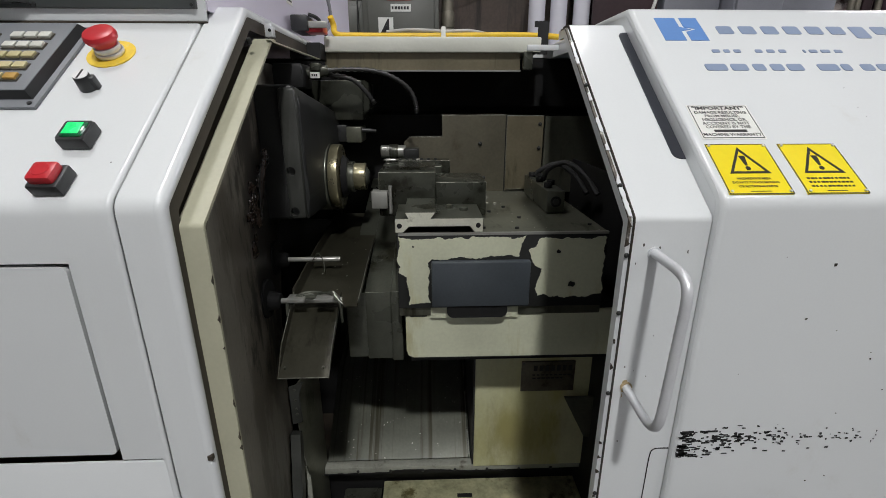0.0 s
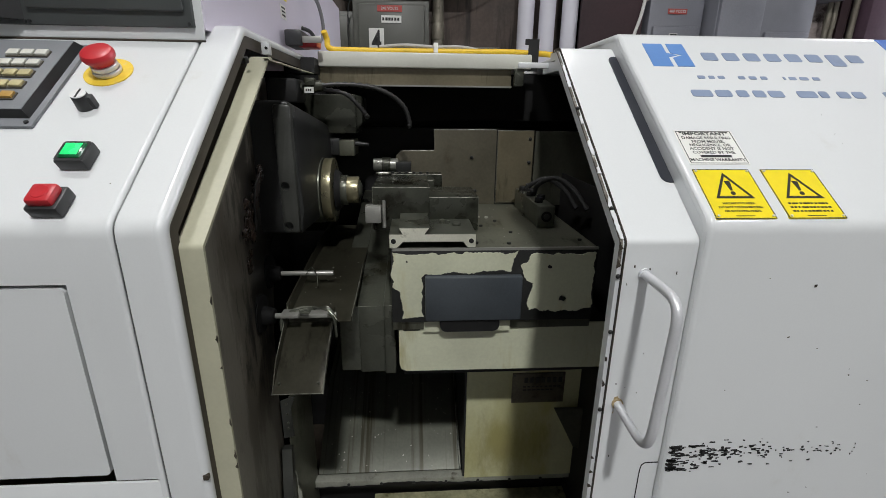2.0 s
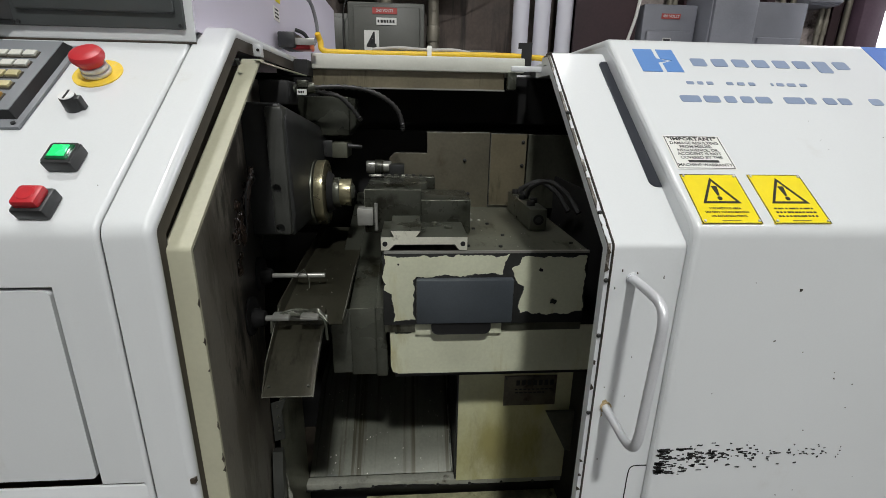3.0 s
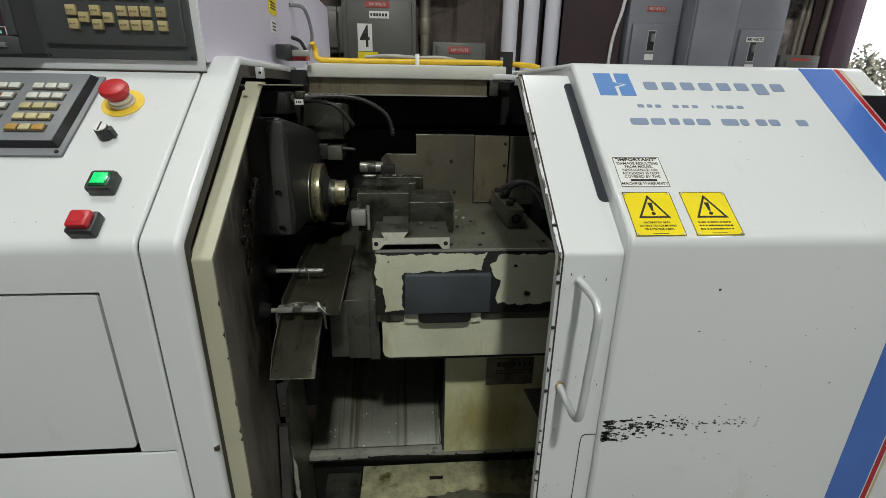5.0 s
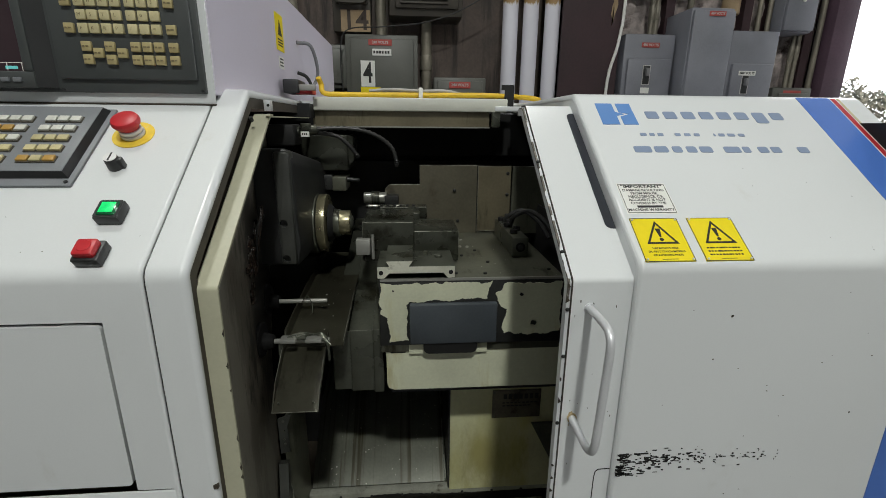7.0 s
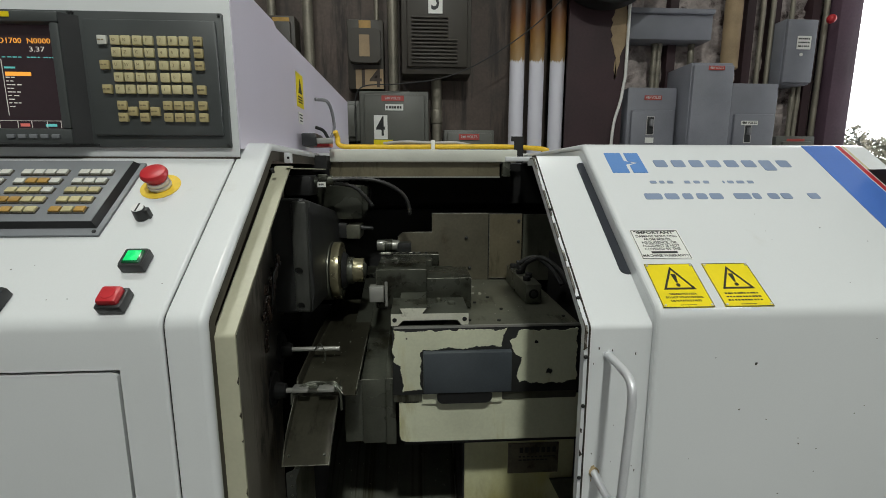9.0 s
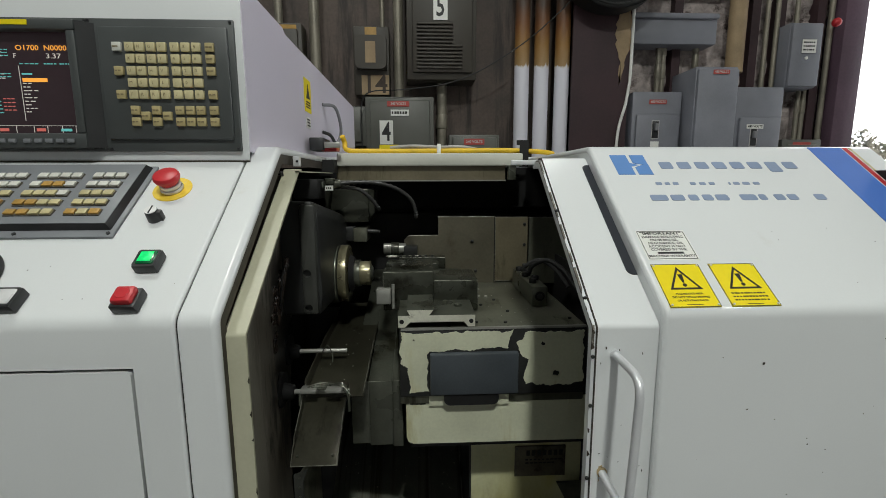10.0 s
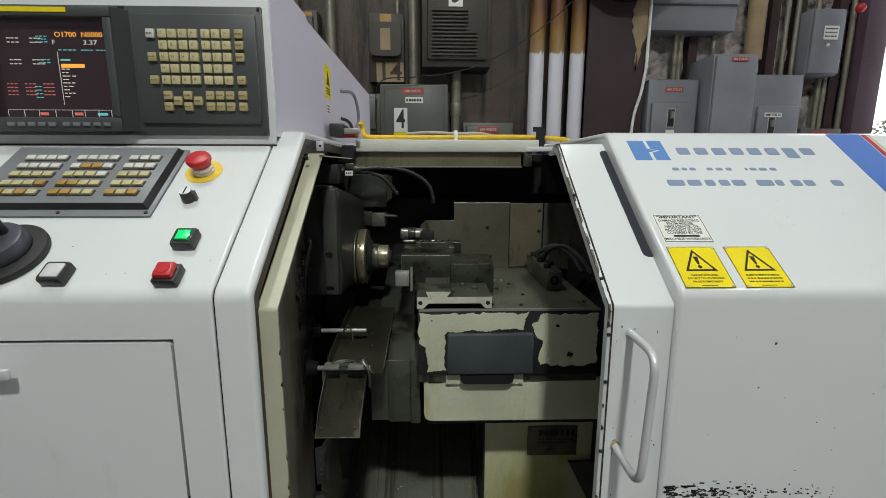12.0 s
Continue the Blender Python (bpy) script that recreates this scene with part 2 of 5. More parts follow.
REDP = mat("red_paint", (0.42, 0.02, 0.03), 0.4, var=0.06, bump=0.02)
GREEN = mat("lit_green_lens", (0.02, 0.62, 0.16), 0.25, var=0.2, scale=60, bump=0, emit=0.55)
LENS = mat("clear_white_lens", (0.60, 0.60, 0.60), 0.2, var=0.08, scale=60, bump=0)
SCREEN = mat("dark_screen", (0.030, 0.018, 0.022), 0.12, var=0.1, scale=5, bump=0, emit=0.25)
GLOW_O = mat("amber_glyph", (0.85, 0.34, 0.05), 0.5, bump=0, emit=0.8)
GLOW_W = mat("pale_glyph", (0.60, 0.56, 0.53), 0.5, bump=0, emit=0.45)
GLOW_R = mat("red_glyph", (0.55, 0.13, 0.11), 0.5, bump=0, emit=0.45)
GLOW_T = mat("teal_glyph", (0.12, 0.45, 0.45), 0.5, bump=0, emit=0.5)
WALLB = mat("sooty_metal_wall", (0.082, 0.061, 0.050), 0.62, var=0.4, scale=5, fine=80, bump=0.15, stain=((0.024, 0.017, 0.014), 0.50, 4, (3, 1, 0.3)))
STONE = mat("rough_stone_wall", (0.46, 0.40, 0.38), 0.85, var=0.5, scale=14, fine=60, bump=0.9, stain=((0.07, 0.05, 0.045), 0.50, 7, (1, 1, 1)))
SWITCH = mat("grey_enamel", (0.108, 0.110, 0.096), 0.45, var=0.12, scale=5, fine=200, bump=0.06, stain=((0.06, 0.055, 0.045), 0.6, 5, (1, 1, 0.6)))
SWITCHB = mat("blue_grey_enamel", (0.20, 0.205, 0.235), 0.45, var=0.16, scale=5, fine=200, bump=0.05)
OLIVE = mat("brown_grey_enamel", (0.042, 0.036, 0.027), 0.5, var=0.15, scale=8, fine=200, bump=0.06)
CONDUIT = mat("galvanised_conduit", (0.24, 0.22, 0.175), 0.45, 0.4, var=0.25, scale=8, fine=100, bump=0.06, stain=((0.10, 0.07, 0.04), 0.58, 5, (1, 1, 0.5)))
# dark steel with a little of the doorway's purple flare mixed in
JAMB = mat("flare_tinted_steel", (0.10, 0.06, 0.085), 0.6, var=0.25, scale=4, fine=80, bump=0.1)
COLUMN = mat("dark_red_steel", (0.040, 0.019, 0.023), 0.6, var=0.3, scale=4, fine=80, bump=0.1)
TANP = mat("tan_peeling_paint", (0.33, 0.24, 0.14), 0.7, var=0.2, scale=12, bump=0.2)
CONCRETE = mat("concrete_floor", (0.13, 0.127, 0.125), 0.7, var=0.25, scale=2, fine=60, bump=0.2, stain=((0.08, 0.075, 0.07), 0.58, 2, (1, 1, 1)))
# pale so that the added walls and ceiling bounce more light
PLASTER = mat("light_bounce_paint", (0.56, 0.56, 0.56), 0.8, var=0.12, scale=1.5, fine=60, bump=0.1)
SKYGLOW = mat("bright_hazy_sky", (0.95, 0.95, 1.0), 1.0, var=0.01, bump=0, emit=3.5)
GRAVEL = mat("pale_gravel", (0.50, 0.48, 0.44), 0.9, var=0.2, scale=3, fine=40, bump=0.3)
def pipe_paint():
    """White paint that turns yellow, then rusty brown, with height and in blotches."""
    m = mat("scorched_pipe", (0.52, 0.52, 0.56), 0.5, var=0.06, scale=6, bump=0.08)
    n, l = m.node_tree.nodes, m.node_tree.links
    co = n["Texture Coordinate"]
    sep, ns, ma, mr, ramp = (n.new("ShaderNode" + k) for k in ("SeparateXYZ", "TexNoise", "Math", "MapRange", "ValToRGB"))
    l.new(co.outputs["Object"], sep.inputs[0])
    mp = n.new("ShaderNodeMapping")
    mp.inputs["Scale"].default_value = (1.6, 1.6, 0.5)
    l.new(co.outputs["Object"], mp.inputs["Vector"])
    l.new(mp.outputs[0], ns.inputs["Vector"])
    ns.inputs["Scale"].default_value, ns.inputs["Detail"].default_value = 20, 8
    ma.operation = "MULTIPLY_ADD"
    l.new(ns.outputs["Fac"], ma.inputs[0])
    ma.inputs[1].default_value = 0.12
    l.new(sep.outputs["Z"], ma.inputs[2])
    mr.inputs["From Min"].default_value, mr.inputs["From Max"].default_value = 1.94, 2.36
    l.new(ma.outputs[0], mr.inputs["Value"])
    l.new(mr.outputs[0], ramp.inputs["Fac"])
    e = ramp.color_ramp.elements
    e[0].position, e[0].color = 0.0, (0.72, 0.71, 0.78, 1)
    e[1].position, e[1].color = 1.0, (0.035, 0.024, 0.02, 1)
    for p_, c_ in ((0.012, (0.68, 0.66, 0.66, 1)), (0.035, (0.34, 0.22, 0.10, 1)), (0.25, (0.30, 0.16, 0.045, 1)), (0.5, (0.17, 0.07, 0.025, 1)), (0.72, (0.07, 0.04, 0.026, 1))):
        e.new(p_).color = c_
    l.new(ramp.outputs["Color"], n["Principled BSDF"].inputs["Base Color"])
    return m


PIPEM = pipe_paint()
# much paler than leaves: haze and glare are put into the colour
LEAF = mat("foliage", (0.30, 0.28, 0.22), 0.7, var=0.4, scale=5, fine=30, bump=0)


# ---- mesh helpers ----
def box(bm, x0, x1, y0, y1, z0, z1, bev=0.0, seg=2):
    vs = [bm.verts.new((x, y, z)) for x in (x0, x1) for y in (y0, y1) for z in (z0, z1)]
    fs = [bm.faces.new([vs[i] for i in f]) for f in ((0, 1, 3, 2), (4, 6, 7, 5), (0, 4, 5, 1), (2, 3, 7, 6), (0, 2, 6, 4), (1, 5, 7, 3))]
    if bev:
        es = list({e for f in fs for e in f.edges})
        bmesh.ops.bevel(bm, geom=es, offset=bev, segments=seg, affect="EDGES", profile=0.5)
    return bm


def cyl(bm, p, q, r, r2=None, seg=24, bev=0.0):
    p, q = Vector(p), Vector(q)
    d = q - p
    m = Matrix.Translation((p + q) / 2) @ d.to_track_quat("Z", "Y").to_matrix().to_4x4()
    out = bmesh.ops.create_cone(bm, cap_ends=True, segments=seg, radius1=r, radius2=r if r2 is None else r2, depth=d.length, matrix=m)
    if bev:
        es = [e for e in {e for v in out["verts"] for e in v.link_edges} if any(len(f.verts) > 4 for f in e.link_faces)]
        bmesh.ops.bevel(bm, geom=es, offset=bev, segments=2, affect="EDGES", profile=0.5)
    return bm


def ball(bm, p, r, squash=(1, 1, 1)):
    bmesh.ops.create_uvsphere(bm, u_segments=16, v_segments=10, radius=r, matrix=Matrix.Translation(p) @ Matrix.Diagonal((*squash, 1)))
    return bm


def prism(bm, pts, a, b, axis="n"):
    """A flat outline, drawn out from a to b. axis n: outline in x, y, drawn along z; x: outline in y, z; y: outline in x, z."""
    def at(p, d):
        return {"n": (p[0], p[1], d), "x": (d, p[0], p[1]), "y": (p[0], d, p[1])}[axis]
    lo, hi = [bm.verts.new(at(p, a)) for p in pts], [bm.verts.new(at(p, b)) for p in pts]
    bm.faces.new(lo), bm.faces.new(hi[::-1])
    for i in range(len(pts)):
        j = (i + 1) % len(pts)
        bm.faces.new((lo[j], lo[i], hi[i], hi[j]))
    return bm


def rounded(x0, x1, y0, y1, r, n=5):
    out = []
    for cx, cy, a in ((x1 - r, y1 - r, 0), (x0 + r, y1 - r, 90), (x0 + r, y0 + r, 180), (x1 - r, y0 + r, 270)):
        out += [(cx + r * math.cos(radians(a + 90 * i / n)), cy + r * math.sin(radians(a + 90 * i / n))) for i in range(n + 1)]
    return out


def smooth_path(pts, n=6):
    """Points of a soft curve through the given ones."""
    p = [Vector(v) for v in pts]
    p = [2 * p[0] - p[1]] + p + [2 * p[-1] - p[-2]]
    out = []
    for i in range(1, len(p) - 2):
        for k in range(n):
            t = k / n
            out.append(0.5 * (2 * p[i] + (p[i + 1] - p[i - 1]) * t + (2 * p[i - 1] - 5 * p[i] + 4 * p[i + 1] - p[i + 2]) * t**2 + (3 * p[i] - p[i - 1] - 3 * p[i + 1] + p[i + 2]) * t**3))
    return out + [p[-2]]


def tube(bm, pts, r, seg=12, radii=None):
    pts = [Vector(p) for p in pts]
    rings, side = [], None
    for i, p in enumerate(pts):
        d = (pts[min(i + 1, len(pts) - 1)] - pts[max(i - 1, 0)]).normalized()
        if side is None:
            side = d.orthogonal().normalized()
        side = (side - d * side.dot(d)).normalized()
        up, rr = d.cross(side), radii[i] if radii else r
        rings.append([bm.verts.new(p + rr * (math.cos(a) * side + math.sin(a) * up)) for a in (2 * math.pi * k / seg for k in range(seg))])
    for a, b in zip(rings, rings[1:]):
        for k in range(seg):
            bm.faces.new((a[k], a[(k + 1) % seg], b[(k + 1) % seg], b[k]))
    bm.faces.new(rings[0][::-1]), bm.faces.new(rings[-1])
    return bm


def jagged(pts, amp, step, seed):
    """An outline with ragged edges, as of flaking paint."""
    rnd, out = random.Random(seed), []
    for i, p in enumerate(pts):
        q = pts[(i + 1) % len(pts)]
        n = max(1, int(math.dist(p, q) / step))
        for k in range(n):
            t = k / n
            out.append((p[0] + (q[0] - p[0]) * t + rnd.uniform(-amp, amp), p[1] + (q[1] - p[1]) * t + rnd.uniform(-amp, amp)))
    return out


def lettering(bm, text, size, m, align="CENTER", depth=0.0002, wide=1.0, bold=0.0):
    """Letters of the built-in font, laid by the matrix m."""
    cu = bpy.data.curves.new("letters", "FONT")
    cu.body, cu.size, cu.align_x, cu.align_y, cu.extrude, cu.resolution_u = text, size, align, "CENTER", depth, 2
    cu.offset = bold * size
    ob = new("letters", cu)
    bpy.context.view_layer.update()
    me = bpy.data.meshes.new_from_object(ob.evaluated_get(bpy.context.evaluated_depsgraph_get()))
    me.transform(m @ Matrix.Diagonal((wide, 1, 1, 1)))
    bm.from_mesh(me)
    bpy.data.objects.remove(ob), bpy.data.meshes.remove(me), bpy.data.curves.remove(cu)
    return bm


def thing(name, label, category, group="", at=(0, 0, 0)):
    ob = new(name)
    ob.location = at
    ob.empty_display_size = 0.1
    return tagged(ob, label, category, group)


def part(name, bm, material, parent=None, label="", m=None, smooth=35):
    """Links a bmesh as one mesh object under a thing or a part; its vertices are in world coordinates (m: a matrix laid on first)."""
    if m is not None:
        bmesh.ops.transform(bm, matrix=m, verts=bm.verts)
    bmesh.ops.recalc_face_normals(bm, faces=bm.faces)
    for e in bm.edges:
        e.smooth = len(e.link_faces) == 2 and e.calc_face_angle(0) < radians(smooth)
    for f in bm.faces:
        f.smooth = True
    base = Vector((0, 0, 0))
    top = parent
    while top is not None:
        base += top.location
        top = top.parent
    if base.length:
        bmesh.ops.translate(bm, vec=-base, verts=bm.verts)
    me = bpy.data.meshes.new(name)
    bm.to_mesh(me)
    bm.free()
    me.materials.append(material)
    ob = new(name, me)
    if parent is not None:
        ob.parent = parent
    if label:
        ob["label"] = label
    return ob


def B(*a, **k):
    return box(bmesh.new(), *a, **k)


def C(*a, **k):
    return cyl(bmesh.new(), *a, **k)


def P(*a, **k):
    return prism(bmesh.new(), *a, **k)


# the slope of the console and of the cover: x along the machine, y up the slope, z off it
SL = Matrix(((1, 0, 0, 0), (0, 0.7935, -0.6086, 0), (0, 0.6086, 0.7935, 1.171), (0, 0, 0, 1)))
# upright faces that look at the operator: x along, y up, z towards the operator
FRONT = Matrix(((1, 0, 0, 0), (0, 0, -1, 0), (0, 1, 0, 0), (0, 0, 0, 1)))


def front_at(x, y, z):
    return Matrix.Translation((x, y, z)) @ FRONT


def on_slope(x, u, n=0.0):
    return SL @ Matrix.Translation((x, u, n))


def bent(z0, corner, top, y_back, r=0.012, thick=0.004):
    """The outline in y, z of a sheet that runs up the front, bends at the corner into a slope and at the top into the roof."""
    def bend(p, c, q, rr, n=6):
        p, c, q = Vector(p), Vector(c), Vector(q)
        a, b = c + (p - c).normalized() * rr, c + (q - c).normalized() * rr
        return [((1 - t) ** 2 * a + 2 * t * (1 - t) * c + t * t * b) for t in (k / n for k in range(n + 1))]
    def course(corner, top, rr):
        return [Vector((corner[0], z0))] + bend((corner[0], z0), corner, top, rr) + bend(corner, top, (y_back, top[1]), min(rr, 0.012)) + [Vector((y_back, top[1]))]
    # the inner side runs parallel to the outer, a sheet's thickness away
    k = (top[1] - corner[1]) / (top[0] - corner[0])
    drop = thick * math.sqrt(1 + k * k)
    within = (corner[0] + thick, corner[1] + k * thick - drop)
    above = (top[0] + (drop - thick) / k, top[1] - thick)
    return [tuple(p) for p in course(corner, top, r)] + [tuple(p) for p in course(within, above, max(0.002, r - 0.6 * thick))[::-1]]


def folded(z0, y_back, shift=0.0, r=0.013, thick=0.004, y_top=0.277):
    """The bent outline of the console and the cover. shift: how far it lies inward."""
    return bent(z0, (shift, 1.171 - 0.4933 * shift), (y_top, 1.171 + 0.767 * y_top - shift * 1.2603), y_back, r, thick)


# the door lies deeper than the cover: d moves it inward
def door_sheet(z0, y_back, d=0.0, thick=0.003):
    return bent(z0, (0.0105 + d, 1.1495 - 0.4933 * d), (0.290, 1.3640 - 1.2603 * d), y_back, 0.005, thick)


# the slope of the door, as SL is that of the cover
DS = Matrix(((1, 0, 0, 0), (0, 0.7935, -0.6086, 0.0105), (0, 0.6086, 0.7935, 1.1495), (0, 0, 0, 1)))


# ---- the workshop ----
def structure(name, bm, material, label, smooth=35):
    return tagged(part(name, bm, material, smooth=smooth), label, "", "", "structure")


structure("floor", B(-4, 4.5, -6, 2.2, -0.1, 0), CONCRETE, "stained grey concrete workshop floor")
structure("ground", B(-60, 90, 2.2, 160, -0.12, -0.02), GRAVEL, "pale sunlit gravel yard outside the doorway")
structure("backdrop", B(40, 420, 170, 171, -1, 240), SKYGLOW, "bright hazy sky beyond the yard")
# ceiling and three walls out of view, added to bounce fill light
structure("ceiling", B(-4.2, 4.7, -6.2, 2.2, 4.3, 4.5), PLASTER, "unseen workshop ceiling, pale to bounce light")
structure("wall_west", B(-4.2, -4, -6.2, 2.2, 0, 4.3), PLASTER, "unseen workshop side wall, pale to bounce light")
structure("wall_east", B(4.5, 4.7, -6.2, 2.2, 0, 4.3), PLASTER, "unseen workshop side wall, pale to bounce light")
structure("wall_south", B(-4, 4.5, -6.2, -6, 0, 4.3), PLASTER, "unseen workshop rear wall, pale to bounce light")
structure("wall_north_metal", B(-4, 0.72, 1.97, 2.2, 0, 4.3), WALLB, "sooty dark brown sheet-metal wall")
bm = B(0.72, 2.26, 2.0, 2.2, 0, 4.3)
# rubble face: rounded stones with recessed joints
rows_ = []
for j in range(106):
    row = []
    for i in range(104):
        x, z = 0.98 + i * 0.0123, 1.25 + j * 0.0123
        d, c = noise.voronoi((x * 7.5, z * 10.5, 3.0))
        h = min(1.0, (d[1] - d[0]) * 2.6) ** 0.6 * (0.7 + 0.5 * 0.5) * (0.022 + 0.014 * noise.noise(c[0] * 3))
        row.append(bm.verts.new((x, 1.997 - h - 0.006 * noise.noise((x * 40, 0, z * 40)), z)))
    rows_.append(row)
for j in range(105):
    for i in range(103):
        bm.faces.new((rows_[j][i], rows_[j][i + 1], rows_[j + 1][i + 1], rows_[j + 1][i]))
structure("wall_north_stone", bm, STONE, "rough sooty stone wall between steel studs")
bm = B(2.26, 4.5, 1.97, 2.2, 3.4, 4.3)
structure("wall_north_lintel", bm, WALLB, "dark wall above the open doorway")
structure("wall_north_end", B(4.2, 4.5, 1.97, 2.2, 0, 3.4), WALLB, "dark wall beside the open doorway")
bm = B(2.15, 2.27, 1.86, 1.98, 0, 3.4, bev=0.004)
structure("door_jamb", bm, JAMB, "dark steel jamb of the doorway, purple flare put into its colour")


def hedge(name, x0, x1, y, h, seed, label):
    rnd, bm = random.Random(seed), bmesh.new()
    for _ in range(9000):
        x = rnd.uniform(x0, x1)
        top = h * (0.65 + 0.35 * noise.noise((x * 0.5, seed, 0)) + 0.15 * noise.noise((x * 2, seed, 3)))
        z, yy = top * rnd.random() ** 0.6, y + rnd.uniform(-0.8, 0.8)
        d = Vector((rnd.gauss(0, 1), rnd.gauss(0, 1), rnd.gauss(0, 1))).normalized()
        s = d.orthogonal().normalized()
        k = rnd.uniform(0.15, 0.36)
        c = Vector((x, yy, z))
        bm.faces.new([bm.verts.new(c + v) for v in (s * k, d * k * 0.6, -s * k, -d * k * 0.6)])
    return tagged(part(name, bm, LEAF), label, "hedge", "", "stuff")


hedge("hedge", 34, 66, 44, 7.6, 3, "sunlit green line of bushes across the yard, glare paled into the colour")


def stud(x, w=0.045, y=1.93, label="thin rusty steel stud on the stone wall"):
    bm = B(x - w / 2, x + w / 2, y, y + 0.006, 0, 4.2)
    box(bm, x - w / 2, x - w / 2 + 0.006, y + 0.006, 2.0, 0, 4.2)
    o = part("steel_stud", bm, COLUMN)
    return tagged(o, label, "stud", "studs on the stone wall")


for x in (1.30, 1.72, 1.86, 2.08):
    stud(x)
bm = B(0.70, 0.99, 1.80, 1.815, 0, 4.2)
box(bm, 0.70, 0.99, 1.97, 1.985, 0, 4.2)
box(bm, 0.838, 0.852, 1.815, 1.97, 0, 4.2)
col = thing("steel_column", "dark red-brown steel building column with peeling tan paint", "column")
part("beam", bm, COLUMN, col)
part("peeled_patch", P(jagged([(0.915, 2.09), (0.945, 2.15), (0.988, 2.17), (0.988, 1.97), (0.965, 1.93), (0.945, 1.80), (0.935, 1.93), (0.915, 1.99)], 0.008, 0.02, 4), 1.797, 1.7995, "y"), TANP, col, "tan paint run")
bm = B(1.0, 1.7, 1.93, 1.995, 2.28, 2.36)
structure("trim", bm, COLUMN, "dark steel rail high on the stone wall")
bm = bmesh.new()
tube(bm, smooth_path([(0.985, 1.79, 4.1), (0.995, 1.79, 2.1), (0.985, 1.79, 1.75), (0.945, 1.79, 1.55), (0.94, 1.79, 1.2)]), 0.0075)
tagged(part("wall_cable", bm, PAPER), "pale flexible cable hanging down the column", "cable")


def conduit(x, r, z0=0.0, z1=4.25, y=1.92, material=None, label="greasy galvanised conduit running up the wall"):
    ob = thing("conduit", label, "conduit", "conduits on the wall", (x, y, z0))
    part("tube", C((x, y, z0), (x, y, z1), r, seg=20), material or CONDUIT, ob)
    for z in (z0 + 0.35 * (z1 - z0), z0 + 0.8 * (z1 - z0)):
        part("coupling", C((x, y, z), (x, y, z + 0.07), r * 1.18, seg=20, bev=0.003), material or CONDUIT, ob)
    return ob


conduit(-0.585, 0.026, 1.3, 4.25)
conduit(-0.76, 0.02, 1.95, 4.25)
conduit(-0.165, 0.026, 1.72)
conduit(-0.245, 0.012, 2.08, 4.25)
conduit(0.055, 0.026, 0.6, 1.84)
conduit(1.60, 0.042, 1.88, 4.25, 1.9, TANP, "old tan-painted pipe coming down to a switch box")
conduit(1.20, 0.014, 1.76, 2.02)
conduit(1.225, 0.014, 1.76, 2.02)
conduit(1.40, 0.014, 1.85, 2.02)
conduit(1.935, 0.012, 2.10, 4.25)
conduit(1.99, 0.012, 1.1, 1.82)
conduit(2.02, 0.012, 1.1, 1.82)
conduit(1.83, 0.012, 0, 4.2)
conduit(1.775, 0.012, 0, 4.2)
conduit(2.125, 0.014, 0, 4.2)


def wall_pipe(x):
    ob = thing("wall_pipe", "vertical steel pipe, white painted below and rusty above", "pipe", "three tall pipes", (x, 1.85, 0))
    part("tube", C((x, 1.85, 0), (x, 1.85, 4.25), 0.037, seg=28), PIPEM, ob)
    for z in (0.9, 2.62):
        part("pipe_strap", C((x, 1.85, z), (x, 1.85, z + 0.025), 0.0395, seg=24), COLUMN, ob)
    return ob


for x in (0.458, 0.558, 0.664):
    wall_pipe(x)


def sticker(parent, x0, x1, z0, z1, y, material, text="", ink=INK, size=0.0, name="label", border=None):
    """A flat sticker that faces the operator, with its writing."""
    o = part(name, B(x0, x1, y, y + 0.0015, z0, z1), material, parent)
    if text:
        bm = bmesh.new()
        for k, line in enumerate(text.split("/")):
            n = len(text.split("/"))
            h = (z1 - z0) / n
            lettering(bm, line, size or h * 0.95, front_at((x0 + x1) / 2, y - 0.0006, z1 - h * (k + 0.5)), bold=0.014 if len(line) < 3 else 0.03, wide=0.7 if len(line) < 2 else 1.0)
        part("lettering", bm, ink, o)
    return o


def dashes(bm, x0, x1, z, h, y, seed, gap=0.25, n=6):
    """Plain bars in place of a line of writing that cannot be read."""
    rnd, x = random.Random(seed), x0
    w = (x1 - x0) / n
    for k in range(n):
        a = x0 + k * w
        box(bm, a, a + w * rnd.uniform(0.55, 0.85), y - 0.0004, y + 0.0004, z - h / 2, z + h / 2)
    return bm


def switch_box(name, label, x0, x1, z0, z1, y0, y1, material, flange=True, door=(0.12, 0.12, 0.1, 0.1)):
    """A wall-mounted switch box with a raised cover."""
    ob = thing(name, label, "switch box", "electrical boxes on the wall", ((x0 + x1) / 2, y1, z0))
    part("case", B(x0, x1, y0, y1, z0, z1, bev=0.006), material, ob)
    w, h = x1 - x0, z1 - z0
    l, r, b, t = door
    part("cover", B(x0 + l * w, x1 - r * w, y0 - 0.018, y0 + 0.002, z0 + b * h, z1 - t * h, bev=0.007), material, ob)
    return ob


s4 = switch_box("switch_box", "grey enamelled wall switch box numbered four", -0.334, 0.011, 1.36, 1.741, 1.84, 1.96, SWITCH, door=(0.07, 0.06, 0.06, 0.05))
sticker(s4, -0.262, -0.195, 1.505, 1.622, 1.818, PAPER, "4", size=0.13)
sticker(s4, -0.222, -0.112, 1.69, 1.716, 1.819, REDL, "240 VOLTS", LABELG, 0.016)
o = sticker(s4, -0.205, -0.115, 1.645, 1.675, 1.8185, PAPER)
part("print", dashes(bmesh.new(), -0.2, -0.12, 1.66, 0.012, 1.8178, 1), INK, o)
